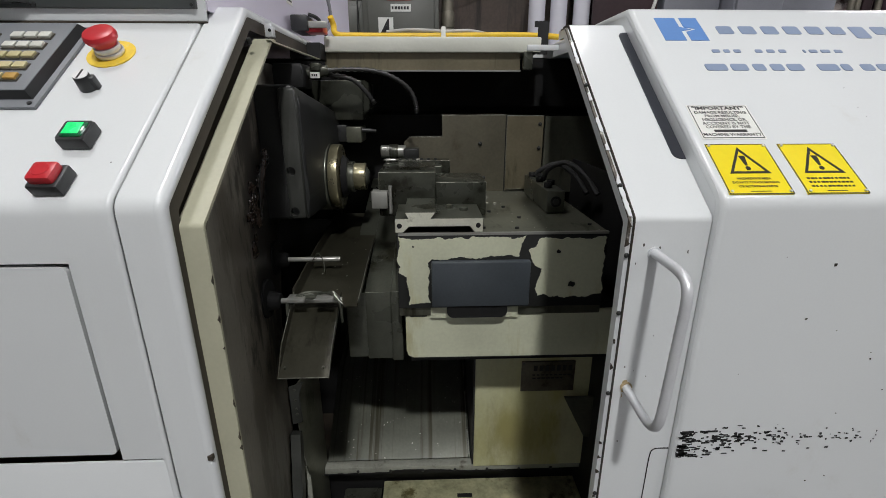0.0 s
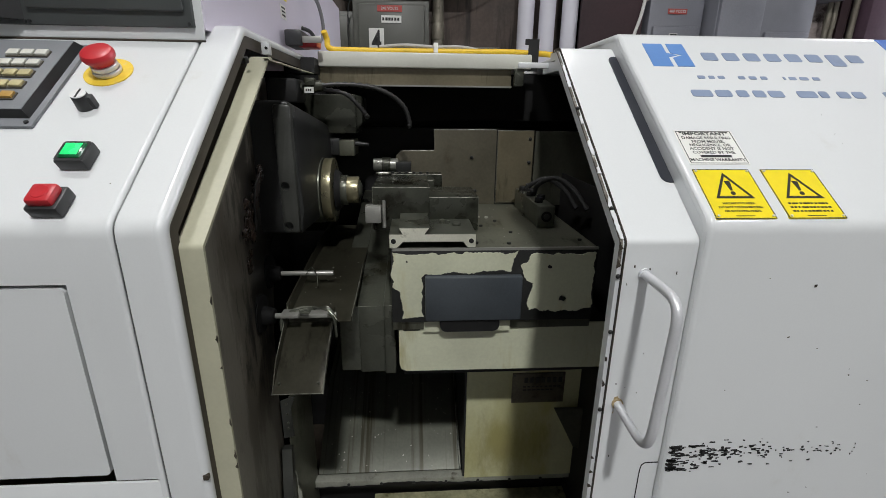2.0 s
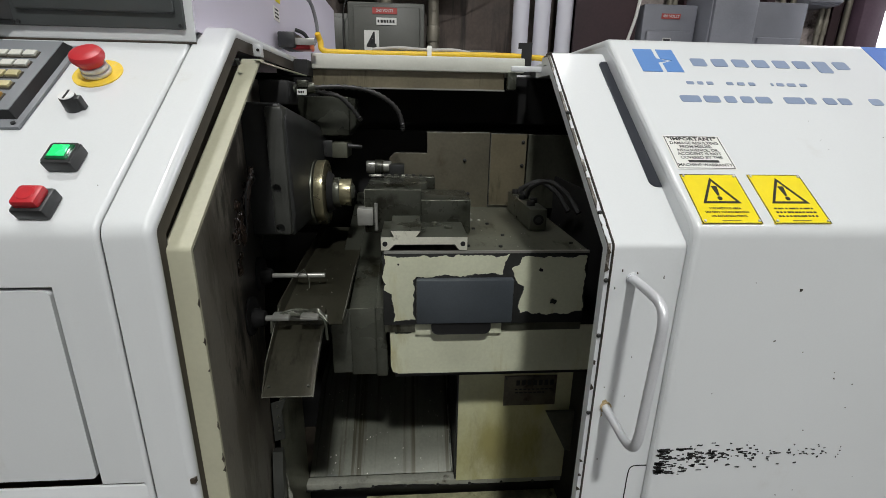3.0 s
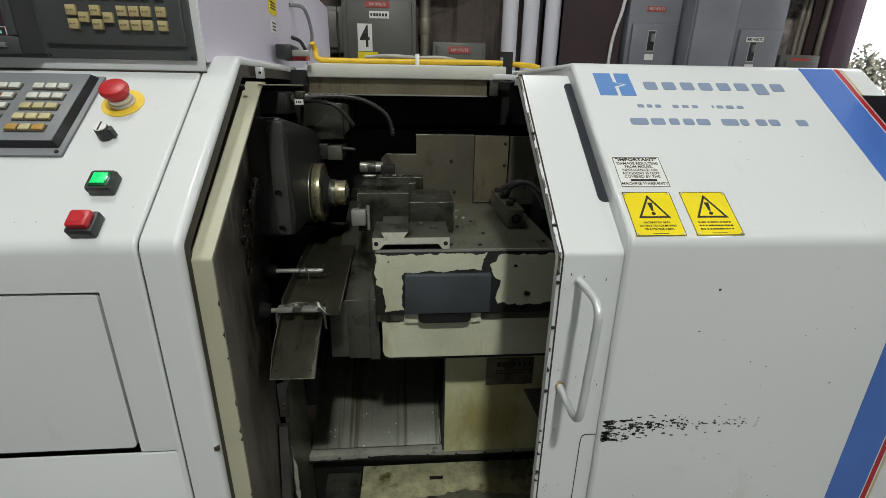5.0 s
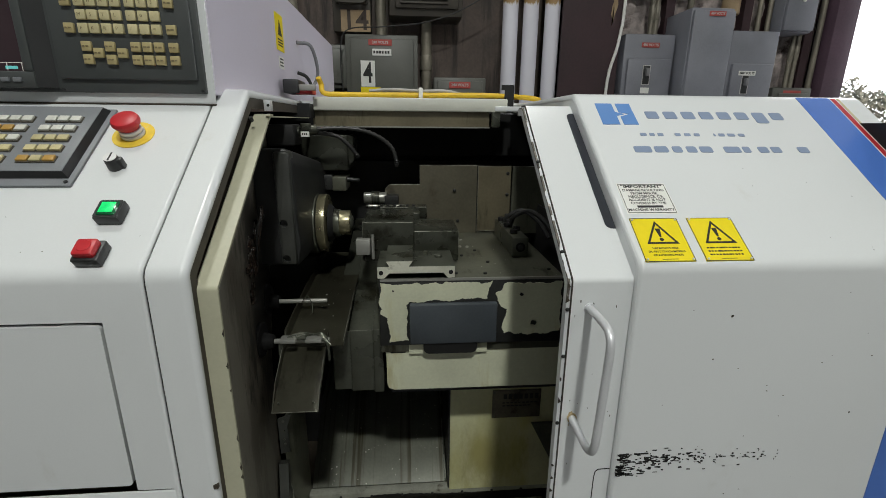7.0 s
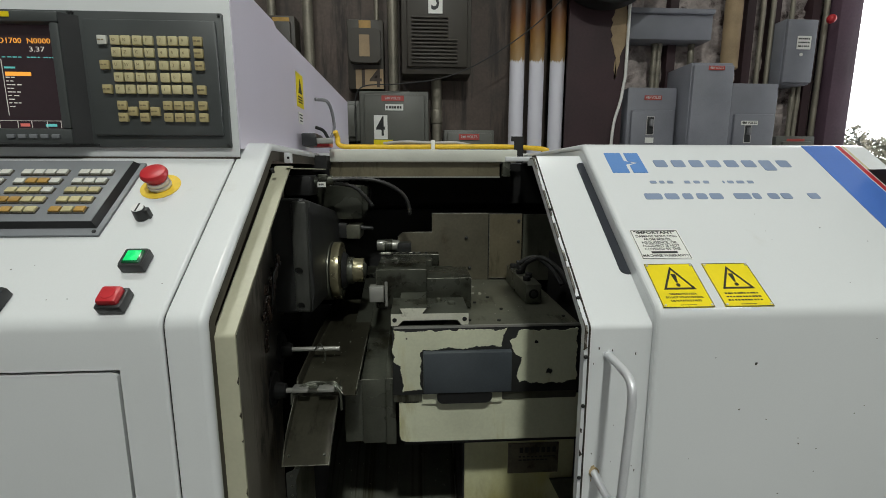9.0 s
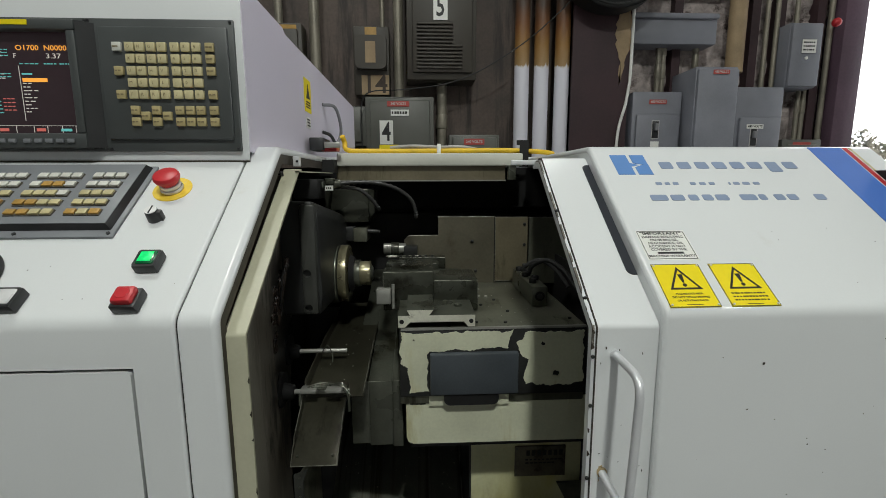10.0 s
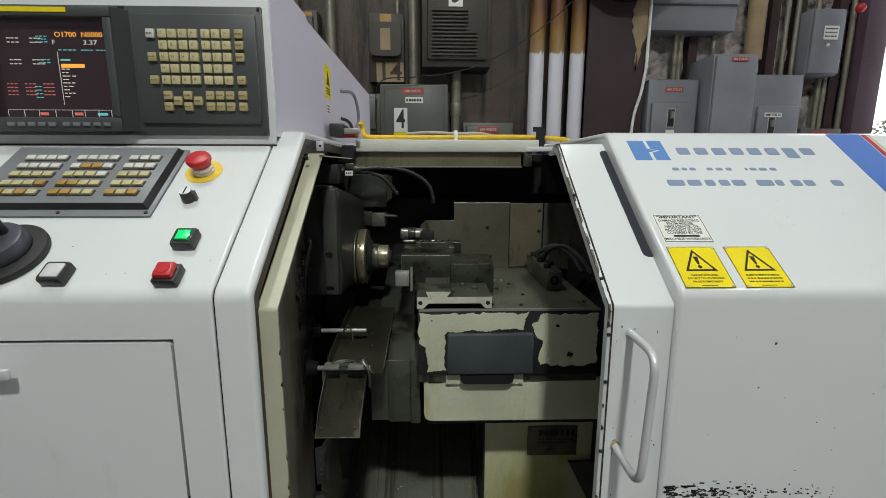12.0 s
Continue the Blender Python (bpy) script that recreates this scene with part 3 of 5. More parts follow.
sticker(s4, -0.265, -0.17, 1.47, 1.503, 1.8175, YELLOW)

s14 = switch_box("breaker_box", "brown-grey wall box with a round-cornered cover, numbered fourteen", -0.39, -0.21, 1.755, 2.085, 1.88, 1.96, OLIVE, door=(0.09, 0.07, 0.36, 0.16))
bm = P(rounded(-0.375, -0.222, 1.872, 2.03, 0.03), 1.83, 1.868, "y")
part("lid", bm, OLIVE, s14)
sticker(s14, -0.325, -0.275, 1.90, 2.0, 1.828, TANP)
sticker(s14, -0.352, -0.214, 1.757, 1.852, 1.8775, TANP, "14", INKB, 0.125)
sticker(s14, -0.33, -0.272, 2.035, 2.08, 1.8775, KEYO)

s5 = switch_box("breaker_cabinet", "large dark louvred electrical cabinet numbered five", -0.12, 0.22, 1.815, 2.42, 1.80, 1.96, OLIVE, door=(0.08, 0.06, 0.05, 0.03))
for k in range(13):
    z = 1.862 + k * 0.0168
    part("louvre", B(-0.07, 0.15 if k < 7 else 0.105, 1.772, 1.785, z, z + 0.0095, bev=0.0035), OLIVE, s5)
sticker(s5, 0.01, 0.078, 2.085, 2.20, 1.778, PAPER, "5", size=0.13)

s9 = switch_box("breaker_box", "small dark wall box with a lever cover beside the conduit", -0.79, -0.635, 1.78, 2.09, 1.86, 1.96, OLIVE)
sticker(s9, -0.74, -0.66, 2.035, 2.08, 1.857, KEYO)
sticker(s9, -0.72, -0.69, 1.86, 1.96, 1.838, PAPER)

s10 = switch_box("switch_box", "low grey wall switch box with a red voltage label", 0.09, 0.35, 1.30, 1.557, 1.86, 1.96, SWITCH, door=(0.06, 0.06, 0.06, 0.06))
sticker(s10, 0.165, 0.27, 1.505, 1.535, 1.838, REDL, "240 VOLTS", LABELG, 0.018)
s11 = switch_box("switch_box", "small grey conduit box behind the control cabinet", -0.50, -0.335, 1.50, 1.70, 1.88, 1.96, SWITCH)

g1 = switch_box("safety_switch", "blue-grey safety switch with a black toggle plate", 1.02, 1.275, 1.25, 1.765, 1.80, 1.96, SWITCHB, door=(0.07, 0.06, 0.05, 0.22))
g2 = switch_box("safety_switch", "tall deep blue-grey electrical enclosure", 1.29, 1.503, 1.2, 1.869, 1.72, 1.96, SWITCHB, door=(0.02, 0.02, 0.02, 0.02))
g3 = switch_box("safety_switch", "blue-grey safety switch with a white number label", 1.58, 1.83, 1.2, 1.795, 1.82, 1.96, SWITCHB, door=(0.06, 0.06, 0.05, 0.26))
g4 = switch_box("disconnect_box", "blue-grey disconnect box hung high beside the doorway", 1.845, 2.013, 1.796, 2.118, 1.845, 1.96, SWITCHB, door=(0.02, 0.02, 0.02, 0.02))
for g, x, z, y in ((g1, 1.15, 1.715, 1.797), (g3, 1.675, 1.595, 1.799)):
    sticker(g, x - 0.045, x + 0.045, z - 0.011, z + 0.011, y, REDL if g is g1 else PAPER, "480 VOLTS", LABELG if g is g1 else INK, 0.0165)
for g, x, y in ((g1, 1.135, 1.778), (g3, 1.672, 1.799)):
    z = 1.575 if g is g1 else 1.54
    part("plate_border", B(x - 0.0195, x + 0.0195, y + 0.001, y + 0.003, z - 0.046, z + 0.046), LABELG, g)
    o = part("toggle_plate", B(x - 0.017, x + 0.017, y, y + 0.004, z - 0.043, z + 0.043, bev=0.002), BLACKP, g)
    part("toggle", B(x - 0.008, x + 0.008, y - 0.018, y, z - 0.005, z + 0.03, bev=0.002), INKG, o)
    sticker(g, x - 0.022, x + 0.022, z - 0.085, z - 0.058, y, PAPER)
sticker(g2, 1.365, 1.445, 1.830, 1.850, 1.6985, REDL, "480 VOLTS", LABELG, 0.0145)
sticker(g3, 1.68, 1.735, 1.365, 1.44, 1.799, PAPER, "6", size=0.09)
sticker(g1, 1.13, 1.185, 1.37, 1.44, 1.778, PAPER, "7", size=0.09)
o = sticker(g4, 1.90, 1.975, 1.965, 2.03, 1.8215, PAPER)
bm = bmesh.new()
for k in range(3):
    dashes(bm, 1.906, 1.968, 2.016 - k * 0.018, 0.007, 1.8208, 20 + k)
part("print", bm, INK, o)
part("knockout", C((1.93, 1.8215, 1.94), (1.93, 1.83, 1.94), 0.008, seg=14), PAPER, g4)
g5 = switch_box("switch_box", "low grey box with a red label beside the doorway", 1.88, 2.10, 1.25, 1.535, 1.86, 1.96, SWITCH)
sticker(g5, 1.94, 2.04, 1.50, 1.52, 1.858, REDL)
duct = switch_box("wire_trough", "long grey sheet-metal wiring trough on the stone wall", 0.97, 1.455, 2.005, 2.15, 1.84, 1.96, SWITCHB, door=(0.0, 0.0, 0.82, 0.0))
part("red_button", ball(bmesh.new(), (2.085, 1.84, 2.12), 0.022), RED, thing("alarm_button", "red button on a small wall bracket", "button", "", (2.085, 1.85, 2.12)))

# the wall fan over the column
fan = thing("wall_fan", "black wall fan with a round wire guard", "fan", "", (0.86, 1.75, 2.395))
for k in range(9):
    r = 0.28 - k * 0.03
    bm = bmesh.new()
    pts = [(0.86 + r * math.cos(a), 1.66 - 0.03 * (k / 9), 2.405 + r * math.sin(a)) for a in (2 * math.pi * i / 40 for i in range(41))]
    tube(bm, pts, 0.007 if k == 0 else 0.003, 6)
    part("guard_ring", bm, BLACKM, fan)
part("shroud", C((0.86, 1.68, 2.405), (0.86, 1.78, 2.405), 0.29, seg=40), BLACKM, fan)
part("motor", C((0.86, 1.62, 2.405), (0.86, 1.7, 2.405), 0.06, seg=24, bev=0.01), BLACKM, fan)
part("bracket", B(0.84, 0.88, 1.78, 1.96, 2.40, 2.46), BLACKM, fan)

bm = bmesh.new()
tube(bm, smooth_path([(-0.345, 1.80, 1.45), (-0.352, 1.80, 1.62), (-0.32, 1.79, 1.745), (-0.15, 1.79, 1.765), (0.06, 1.78, 1.79), (0.25, 1.77, 1.86), (0.5, 1.76, 2.02), (0.75, 1.76, 2.25)]), 0.0028, 8)
tagged(part("loose_wire", bm, RUBBER), "thin black wire slung across the wall boxes", "wire")


# ---- the lathe: cabinet ----
lathe = thing("cnc_lathe", "white gang-tool CNC lathe with its sliding door open", "lathe", "", (0, 0.6, 0))

# console on the operator's left hand: a folded sheet, cut for the cabinet door
XL, XS = -1.35, -0.3428
console = part("console", P(folded(1.1135, 0.30), XL, XS - 0.0040, "x"), WHITE, lathe, "white sloping control console")
bm = bmesh.new()
tube(bm, [(XS - 0.0040, y, z) for y, z in folded(1.1135, 0.30, thick=0.0042)[len(folded(1.1135, 0.30)) // 2:][::-1]], 0.0042, 12)
part("rolled_edge", bm, WHITE, console, "", smooth=70)
part("rolled_edge", C((XS - 0.0040, 0.0042, 0.0), (XS - 0.0040, 0.0042, 1.1145), 0.0042, seg=12), WHITE, console)
part("stile", B(-0.3925, XS - 0.0040, 0, 0.004, 0.882, 1.1135), WHITE, console)
part("lower_panel", B(XL, XS - 0.0040, 0, 0.004, 0.0, 0.8785, bev=0.0015), WHITE, lathe, "plain white lower front panel")
bm = P(rounded(-0.90, -0.3965, 0.8895, 1.1095, 0.006), 0.0, 0.02, "y")
cabdoor = part("cabinet_door", bm, WHITE, lathe, "white flush cabinet door")
bm = bmesh.new()
box(bm, -0.650, -0.580, -0.02, -0.012, 1.070, 1.084, bev=0.003)
box(bm, -0.640, -0.620, -0.014, 0.001, 1.072, 1.082, bev=0.002)
part("pull", bm, ALU, cabdoor, "satin metal pull")
part("backing", B(XL, -0.30, 0.024, 0.03, 0.1, 1.13), GRIME, lathe)
part("seam_backing", P(folded(0.0, 0.30, shift=0.012, thick=0.003), -0.348, -0.334, "x"), BLACKM, lathe, "dark gap behind the seam")

# the frame post beside the opening
post = part("frame_post", P(folded(0.0, 0.66), -0.3366, -0.3028, "x"), WHITE, lathe, "white folded frame post beside the opening")
bm = bmesh.new()
tube(bm, [(-0.3028, y, z) for y, z in folded(0.0, 0.66, thick=0.0080)[len(folded(0.0, 0.66)) // 2:][::-1]], 0.0080, 20)
part("rolled_edge", bm, WHITE, post, "", smooth=70)
bm = bmesh.new()
tube(bm, [(-0.3366, y, z) for y, z in folded(0.0, 0.66, thick=0.0042)[len(folded(0.0, 0.66)) // 2:][::-1]], 0.0042, 12)
part("rolled_edge", bm, WHITE, post, "", smooth=70)
part("post_return", P(folded(0.0, 0.66, shift=0.0055, thick=0.022), -0.2985, -0.2962, "x"), GRIME, post, "grimy inner return")
part("dent", B(-0.300, -0.2945, -0.0008, 0.004, 0.878, 0.884), GRIME, post, "dark scratch")
bm = P(bent(0.0, (0.023, 1.1435), (0.3038, 1.3465), 0.32, 0.004, 0.004), -0.2988, -0.2725, "x")
part("guard_edge", bm, CREAM, lathe, "cream painted edge of the inner guard")
part("guard_gap", P(bent(0.0, (0.031, 1.1375), (0.3038, 1.3365), 0.32, 0.004, 0.006), -0.345, -0.2989, "x"), GRIME, lathe, "grimy gap beside the guard")
part("guard_joint", B(-0.2986, -0.2727, 0.0222, 0.0234, 0.7145, 0.7155), GRIME, lathe, "fine joint across the guard")
rnd = random.Random(41)
for k in range(9):
    z, h = rnd.uniform(0.55, 1.13), rnd.uniform(0.003, 0.016)
    part("guard_chip", P(jagged([(-0.2720, z), (-0.2734 - 0.0012 * rnd.random(), z + 0.4 * h), (-0.2720, z + h)], 0.0005, 0.004, k), 0.0222, 0.0236, "y"), GRIME, lathe)
for u in (0.335, ):
    part("guard_bolt", C((-0.29, 0.262, 1.335), (-0.29, 0.258, 1.341), 0.003, seg=12), CAST, lathe)
part("hinge_tab", B(-0.290, -0.279, 0.33, 0.345, 1.352, 1.370, bev=0.001), ALU, lathe, "small bracket with a dark hole")
part("tab_hole", C((-0.2825, 0.3285, 1.361), (-0.2825, 0.332, 1.361), 0.0022, seg=12), DEEPDARK, lathe)

# the upright monitor cabinet
mon = part("monitor_cabinet", P([(0.245, 1.372), (0.245, 1.628), (0.46, 1.628), (0.475, 1.62), (1.42, 1.622), (1.42, 1.40), (0.30, 1.372)], XL, -0.332, "x"), LAV, lathe, "white upright control cabinet, lavender light put into its colour")
part("cabinet_front", B(XL, -0.3335, 0.2425, 0.2455, 1.3590, 1.6275, bev=0.0012), WHITE, mon, "off-white front sheet")
part("cabinet_sill", B(XL, -0.3330, 0.2410, 0.30, 1.3562, 1.3588, bev=0.0008), GRIME, lathe)
o = part("hazard_label", B(-0.3315, -0.3305, 0.607, 0.668, 1.49, 1.567), YELLOW, mon, "yellow hazard label")
part("service_label", B(-0.3315, -0.3305, 0.615, 0.655, 1.452, 1.478), PAPER, mon, "small white label")
bm = bmesh.new()
prism(bm, [(0.622, 1.522), (0.654, 1.522), (0.638, 1.556)], -0.3308, -0.3299, "x")
for k in range(3):
    box(bm, -0.3308, -0.3299, 0.618, 0.655, 1.500 + k * 0.006, 1.503 + k * 0.006)
for k in range(3):
    box(bm, -0.3308, -0.3299, 0.622, 0.648, 1.457 + k * 0.007, 1.460 + k * 0.007)
tagged(part("label_print", bm, INK, mon), kind="stuff")
bm = bmesh.new()
tube(bm, smooth_path([(-0.331, 0.80, 1.535), (-0.30, 0.83, 1.53), (-0.295, 0.88, 1.47), (-0.31, 0.86, 1.43), (-0.33, 0.80, 1.425)]), 0.0045)
part("looped_cable", tube(bmesh.new(), smooth_path([(-0.331, 0.79, 1.46), (-0.31, 0.80, 1.45), (-0.30, 0.83, 1.42)]), 0.0045), INK, lathe)
part("looped_cable", bm, INKG, lathe, "grey cable looping from the cabinet side")
bm = B(-0.324, -0.290, 0.60, 0.68, 1.398, 1.428, bev=0.003)
sw = part("limit_switch", bm, BLACKP, lathe, "black limit switch with a red body")
part("switch_body", B(-0.300, -0.262, 0.612, 0.66, 1.397, 1.416, bev=0.003), RED, sw)
part("switch_plate", B(-0.292, -0.252, 0.606, 0.610, 1.404, 1.417, bev=0.001), BRUSHED, sw)

# screen and key unit
unit = part("screen_unit", B(-0.80, -0.3435, 0.2365, 0.246, 1.373, 1.569, bev=0.0015), PANEL, lathe, "dark grey screen and key unit")
part("key_field", B(-0.5415, -0.3515, 0.2305, 0.238, 1.3905, 1.5565, bev=0.003), PANEL, unit, "dark raised key field")
# bezel round the screen
bm = bmesh.new()
x0, x1, z0, z1 = -0.79, -0.566, 1.377, 1.562
for a in ((x0, x1, 1.547, z1), (x0, x1, z0, 1.399), (-0.5795, x1, 1.399, 1.547), (x0, -0.765, 1.399, 1.547)):
    box(bm, a[0], a[1], 0.2185, 0.238, a[2], a[3], bev=0.003)
part("bezel", bm, PANEL, unit, "dark grey screen bezel standing proud")
# black where the bezel is grey: the side's shade is the colour
part("bezel_shaded_flank", P([(-0.5655, 0.2205), (-0.5480, 0.2362), (-0.5655, 0.2362)], 1.378, 1.561), BLACKP, unit, "sloping flank of the bezel, its shade put into black")
part("screen", B(-0.766, -0.578, 0.234, 0.2355, 1.398, 1.549), SCREEN, unit, "dark glowing screen with coloured text")
TX = Matrix.Translation((0.0075, 0.0022, -0.001))
part("brand_strip", B(-0.785, -0.630, 0.2173, 0.2190, 1.5525, 1.5595), YELLOW, unit, "yellow strip on the bezel")
for k in range(10):
    x = -0.588 - k * 0.0158 - (0.006 if k > 4 else 0)
    part("soft_key", B(x - 0.0055, x + 0.0055, 0.2155, 0.2190, 1.3845, 1.3905, bev=0.001), PAD, unit)
bm = bmesh.new()
lettering(bm, "O1700  N0000", 0.0108, front_at(-0.6345, 0.2315, 1.5255), wide=1.12)
for x, z, w in ((-0.667, 1.4795, 0.036),):
    box(bm, x, x + w, 0.2312, 0.2318, z - 0.0028, z + 0.0028)
tagged(part("amber_text", bm, GLOW_O, unit, m=TX), kind="stuff")
bm = bmesh.new()
lettering(bm, "F", 0.010, front_at(-0.674, 0.2315, 1.514))
lettering(bm, "3.37", 0.010, front_at(-0.618, 0.2315, 1.514), wide=1.3)
rnd = random.Random(7)
for k in range(9):
    z = 1.4745 - k * 0.0052
    w = rnd.uniform(0.008, 0.030)
    dashes(bm, -0.667, -0.667 + w, z, 0.0014, 0.2315, 50 + k, n=max(2, int(w / 0.006)))
for k in range(4):
    for j in range(2):
        z = 1.52 - k * 0.006 - (0.02 if k > 1 else 0)
        dashes(bm, -0.745 + j * 0.035, -0.725 + j * 0.035, z, 0.0014, 0.2315, 70 + k * 3 + j, n=3)
for x in (-0.76, -0.735, -0.712, -0.686, -0.66, -0.64, -0.618, -0.598):
    box(bm, x, x + 0.0006, 0.2312, 0.2318, 1.402, 1.412)
box(bm, -0.76, -0.595, 0.2312, 0.2318, 1.412, 1.4126)
box(bm, -0.6705, -0.6699, 0.2312, 0.2318, 1.42, 1.50)
tagged(part("pale_text", bm, GLOW_W, unit, m=TX), kind="stuff")
bm = bmesh.new()
for k in range(4):
    for j in range(3):
        z = 1.452 - k * 0.0055
        dashes(bm, -0.755 + j * 0.028, -0.737 + j * 0.028, z, 0.0014, 0.2315, 90 + k * 3 + j, n=3)
box(bm, -0.656, -0.643, 0.2312, 0.2318, 1.404, 1.4085)
box(bm, -0.71, -0.697, 0.2312, 0.2318, 1.404, 1.4085)
tagged(part("red_text", bm, GLOW_R, unit, m=TX), kind="stuff")
bm = bmesh.new()
for k in range(5):
    dashes(bm, -0.70 + 0.002 * (k % 2), -0.682, 1.523 - k * 0.0042 - (0.022 if k > 2 else 0), 0.0012, 0.2315, 130 + k, n=3)
for k in range(4):
    dashes(bm, -0.712, -0.70, 1.448 - k * 0.0055, 0.0014, 0.2315, 140 + k, n=2)
for x, w in ((-0.668, 0.03), (-0.633, 0.02), (-0.61, 0.016)):
    dashes(bm, x, x + w, 1.503, 0.0014, 0.2315, int(-x * 900), n=4)
box(bm, -0.667, -0.652, 0.2312, 0.2318, 1.487, 1.4895)
box(bm, -0.620, -0.604, 0.2312, 0.2318, 1.404, 1.408)
tagged(part("teal_text", bm, GLOW_T, unit, m=TX), kind="stuff")
for x, z in ((-0.3475, 1.5655), (-0.3475, 1.3765), (-0.556, 1.5655), (-0.561, 1.5655), (-0.548, 1.3765), (-0.542, 1.3765)):
    part("screw", C((x, 0.2345, z), (x, 0.238, z), 0.0022, seg=10), BLACKP, unit)

cols = [-0.5129 + (v - 612) * 0.0003673 for v in (612, 662, 703, 747, 790, 842, 885, 928, 982)]
rows = [1.5262 - (v - 142) * 0.000367 for v in (142, 188, 236, 283, 330, 393, 440)]
legend = ["ONGP789", "XZCY456", "UWHV123", "MSTL-0.", "FKRP/ ="]
legends = bmesh.new()


def unit_key(x, z, text=""):
    part("key", B(x - 0.0066, x + 0.0066, 0.2255, 0.231, z - 0.0065, z + 0.0065, bev=0.0011), KEYW if (x < -0.505 and z > 1.515) else KEYB if z < 1.44 or text == "" else KEY, unit)
    if text.strip():
        lettering(legends, text, 0.0062, front_at(x - 0.0015, 0.2253, z), depth=0.0001)
    elif text == "":
        dashes(legends, x - 0.005, x + 0.005, z, 0.0018, 0.2253, int(abs(x * 9000) + z * 9000), n=2)


for r in range(5):
    for c in range(9):
        if c == 0 and r in (1, 3) or c == 8 and r == 3:
            continue
        unit_key(cols[c], rows[r], legend[r][c - 1] if 0 < c < 8 else "")
for r in (5, 6):
    for c in (1, 3, 5, 6, 7, 8):
        unit_key(cols[c], rows[r])
for c in (2, 4):
    unit_key(cols[c], (rows[5] + rows[6]) / 2)
tagged(part("key_legends", legends, LEGEND, unit), kind="stuff")

# operator's keypad on the slope
bm = B(-0.735, -0.468, 0.132, 0.288, 0.0, 0.004, bev=0.001)
pad = part("keypad", bm, PAD, lathe, "dark grey operator keypad with rows of worn keys", SL)
bm = bmesh.new()
box(bm, -0.730, -0.474, 0.144, 0.284, 0.003, 0.0128)
for v in bm.verts:
    if v.co.z > 0.008:
        v.co.x += 0.006 if v.co.x < -0.6 else -0.006
        v.co.y += 0.005 if v.co.y < 0.2 else -0.004
part("pad_body", bm, BLACKP, pad, "black sloping sides of the keypad", SL)
part("pad_face", B(-0.7242, -0.4798, 0.1488, 0.2802, 0.0120, 0.0134, bev=0.0004), PAD, pad, "", SL)
rnd = random.Random(11)
for r in range(5):
    u = 0.2490 - r * 0.0201
    for g, (gx, n) in enumerate(((-0.697, 4), (-0.6195, 4), (-0.5415, 3))):
        for k in range(n):
            x = gx + 0.0085 + k * 0.0158
            part("key_base", B(x - 0.0075, x + 0.0075, u - 0.006, u + 0.006, 0.012, 0.0150), KEYD, pad, "", SL)
            q = rnd.random()
            m_ = KEYW if r < 2 and q < 0.8 else KEYY if q < 0.75 else KEYO if r > 2 or q > 0.93 else KEYW
            part("key_cap", B(x - 0.0066, x + 0.0066, u - 0.0048, u + 0.0052, 0.0145, 0.0180, bev=0.001), m_, pad, "", SL)
for x in (-0.475, -0.595, -0.715):
    part("pad_screw", C((x, 0.138, 0.003), (x, 0.138, 0.0055), 0.0025, seg=10), BLACKP, pad, "", SL)

# emergency stop
X, U = -0.4285, 0.235
es = part("emergency_stop", C((X, U, 0.018), (X, U, 0.0295), 0.0186, 0.0178, seg=36, bev=0.0048), RED, lathe, "red mushroom emergency stop on a yellow disc", SL)
part("disc", C((X, U, 0), (X, U, 0.0012), 0.0272, seg=40), YDISC, es, "yellow disc", SL)
bm = C((X, U, 0.001), (X, U, 0.007), 0.016, seg=32, bev=0.002)
cyl(bm, (X, U, 0.007), (X, U, 0.013), 0.0145, seg=32, bev=0.001)
part("collar", bm, ALU, es, "ribbed metal collar", SL)
part("stem", C((X, U, 0.012), (X, U, 0.021), 0.012, 0.016, seg=24), RED, es, "", SL)
# selector knob
bm = C((-0.428, 0.170, 0), (-0.428, 0.170, 0.017), 0.0098, 0.0082, seg=24, bev=0.001)
kn = part("selector_knob", bm, BLACKP, lathe, "black selector knob with a metal cap", SL)
part("cap", C((-0.428, 0.170, 0.0165), (-0.428, 0.170, 0.0178), 0.0078, seg=24), CHROME, kn, "", SL)
part("pointer", B(-0.4290, -0.4270, 0.163, 0.178, 0.0175, 0.0182), INK, kn, "", SL)
part("pointer_tab", B(-0.4225, -0.4155, 0.166, 0.174, 0.0, 0.0150, bev=0.001), BLACKP, kn, "", SL)


def push_button(name, x, u, material, label, proud=0.0):
    s = 0.0142
    bm = B(x - s, x + s, u - s, u + s, 0, 0.0135, bev=0.002)
    ob = part(name, bm, BLACKP, lathe, label, SL)
    bm = B(x - s * 0.78, x + s * 0.78, u - s * 0.78, u + s * 0.78, 0.011, 0.0165 + proud, bev=0.003)
    part("lens", bm, LENSG if material is GREEN else material, ob, "", SL)
    if material is GREEN:
        part("lit_pad", B(x - s * 0.56, x + s * 0.56, u - s * 0.56, u + s * 0.56, 0.0160, 0.0172, bev=0.0005), GREEN, ob, "glowing green pad", SL)
    if material is GREEN or material is LENS:
        part("rim", P(rounded(x - s * 0.95, x + s * 0.95, u - s * 0.95, u + s * 0.95, 0.003), 0.0130, 0.0142), BLACKP, ob, "", SL)
    else:
        part("dimple", C((x, u, 0.0165 + proud), (x, u, 0.0172 + proud), s * 0.55, s * 0.5, seg=24), material, ob, "", SL)
    return ob


push_button("start_button", -0.3995, 0.084, GREEN, "square push button with a lit green lens")
push_button("stop_button", -0.3985, 0.023, RED, "square push button with a raised red cap", 0.005)
push_button("lamp_button", -0.534, 0.026, LENS, "square push button with a clear white lens")
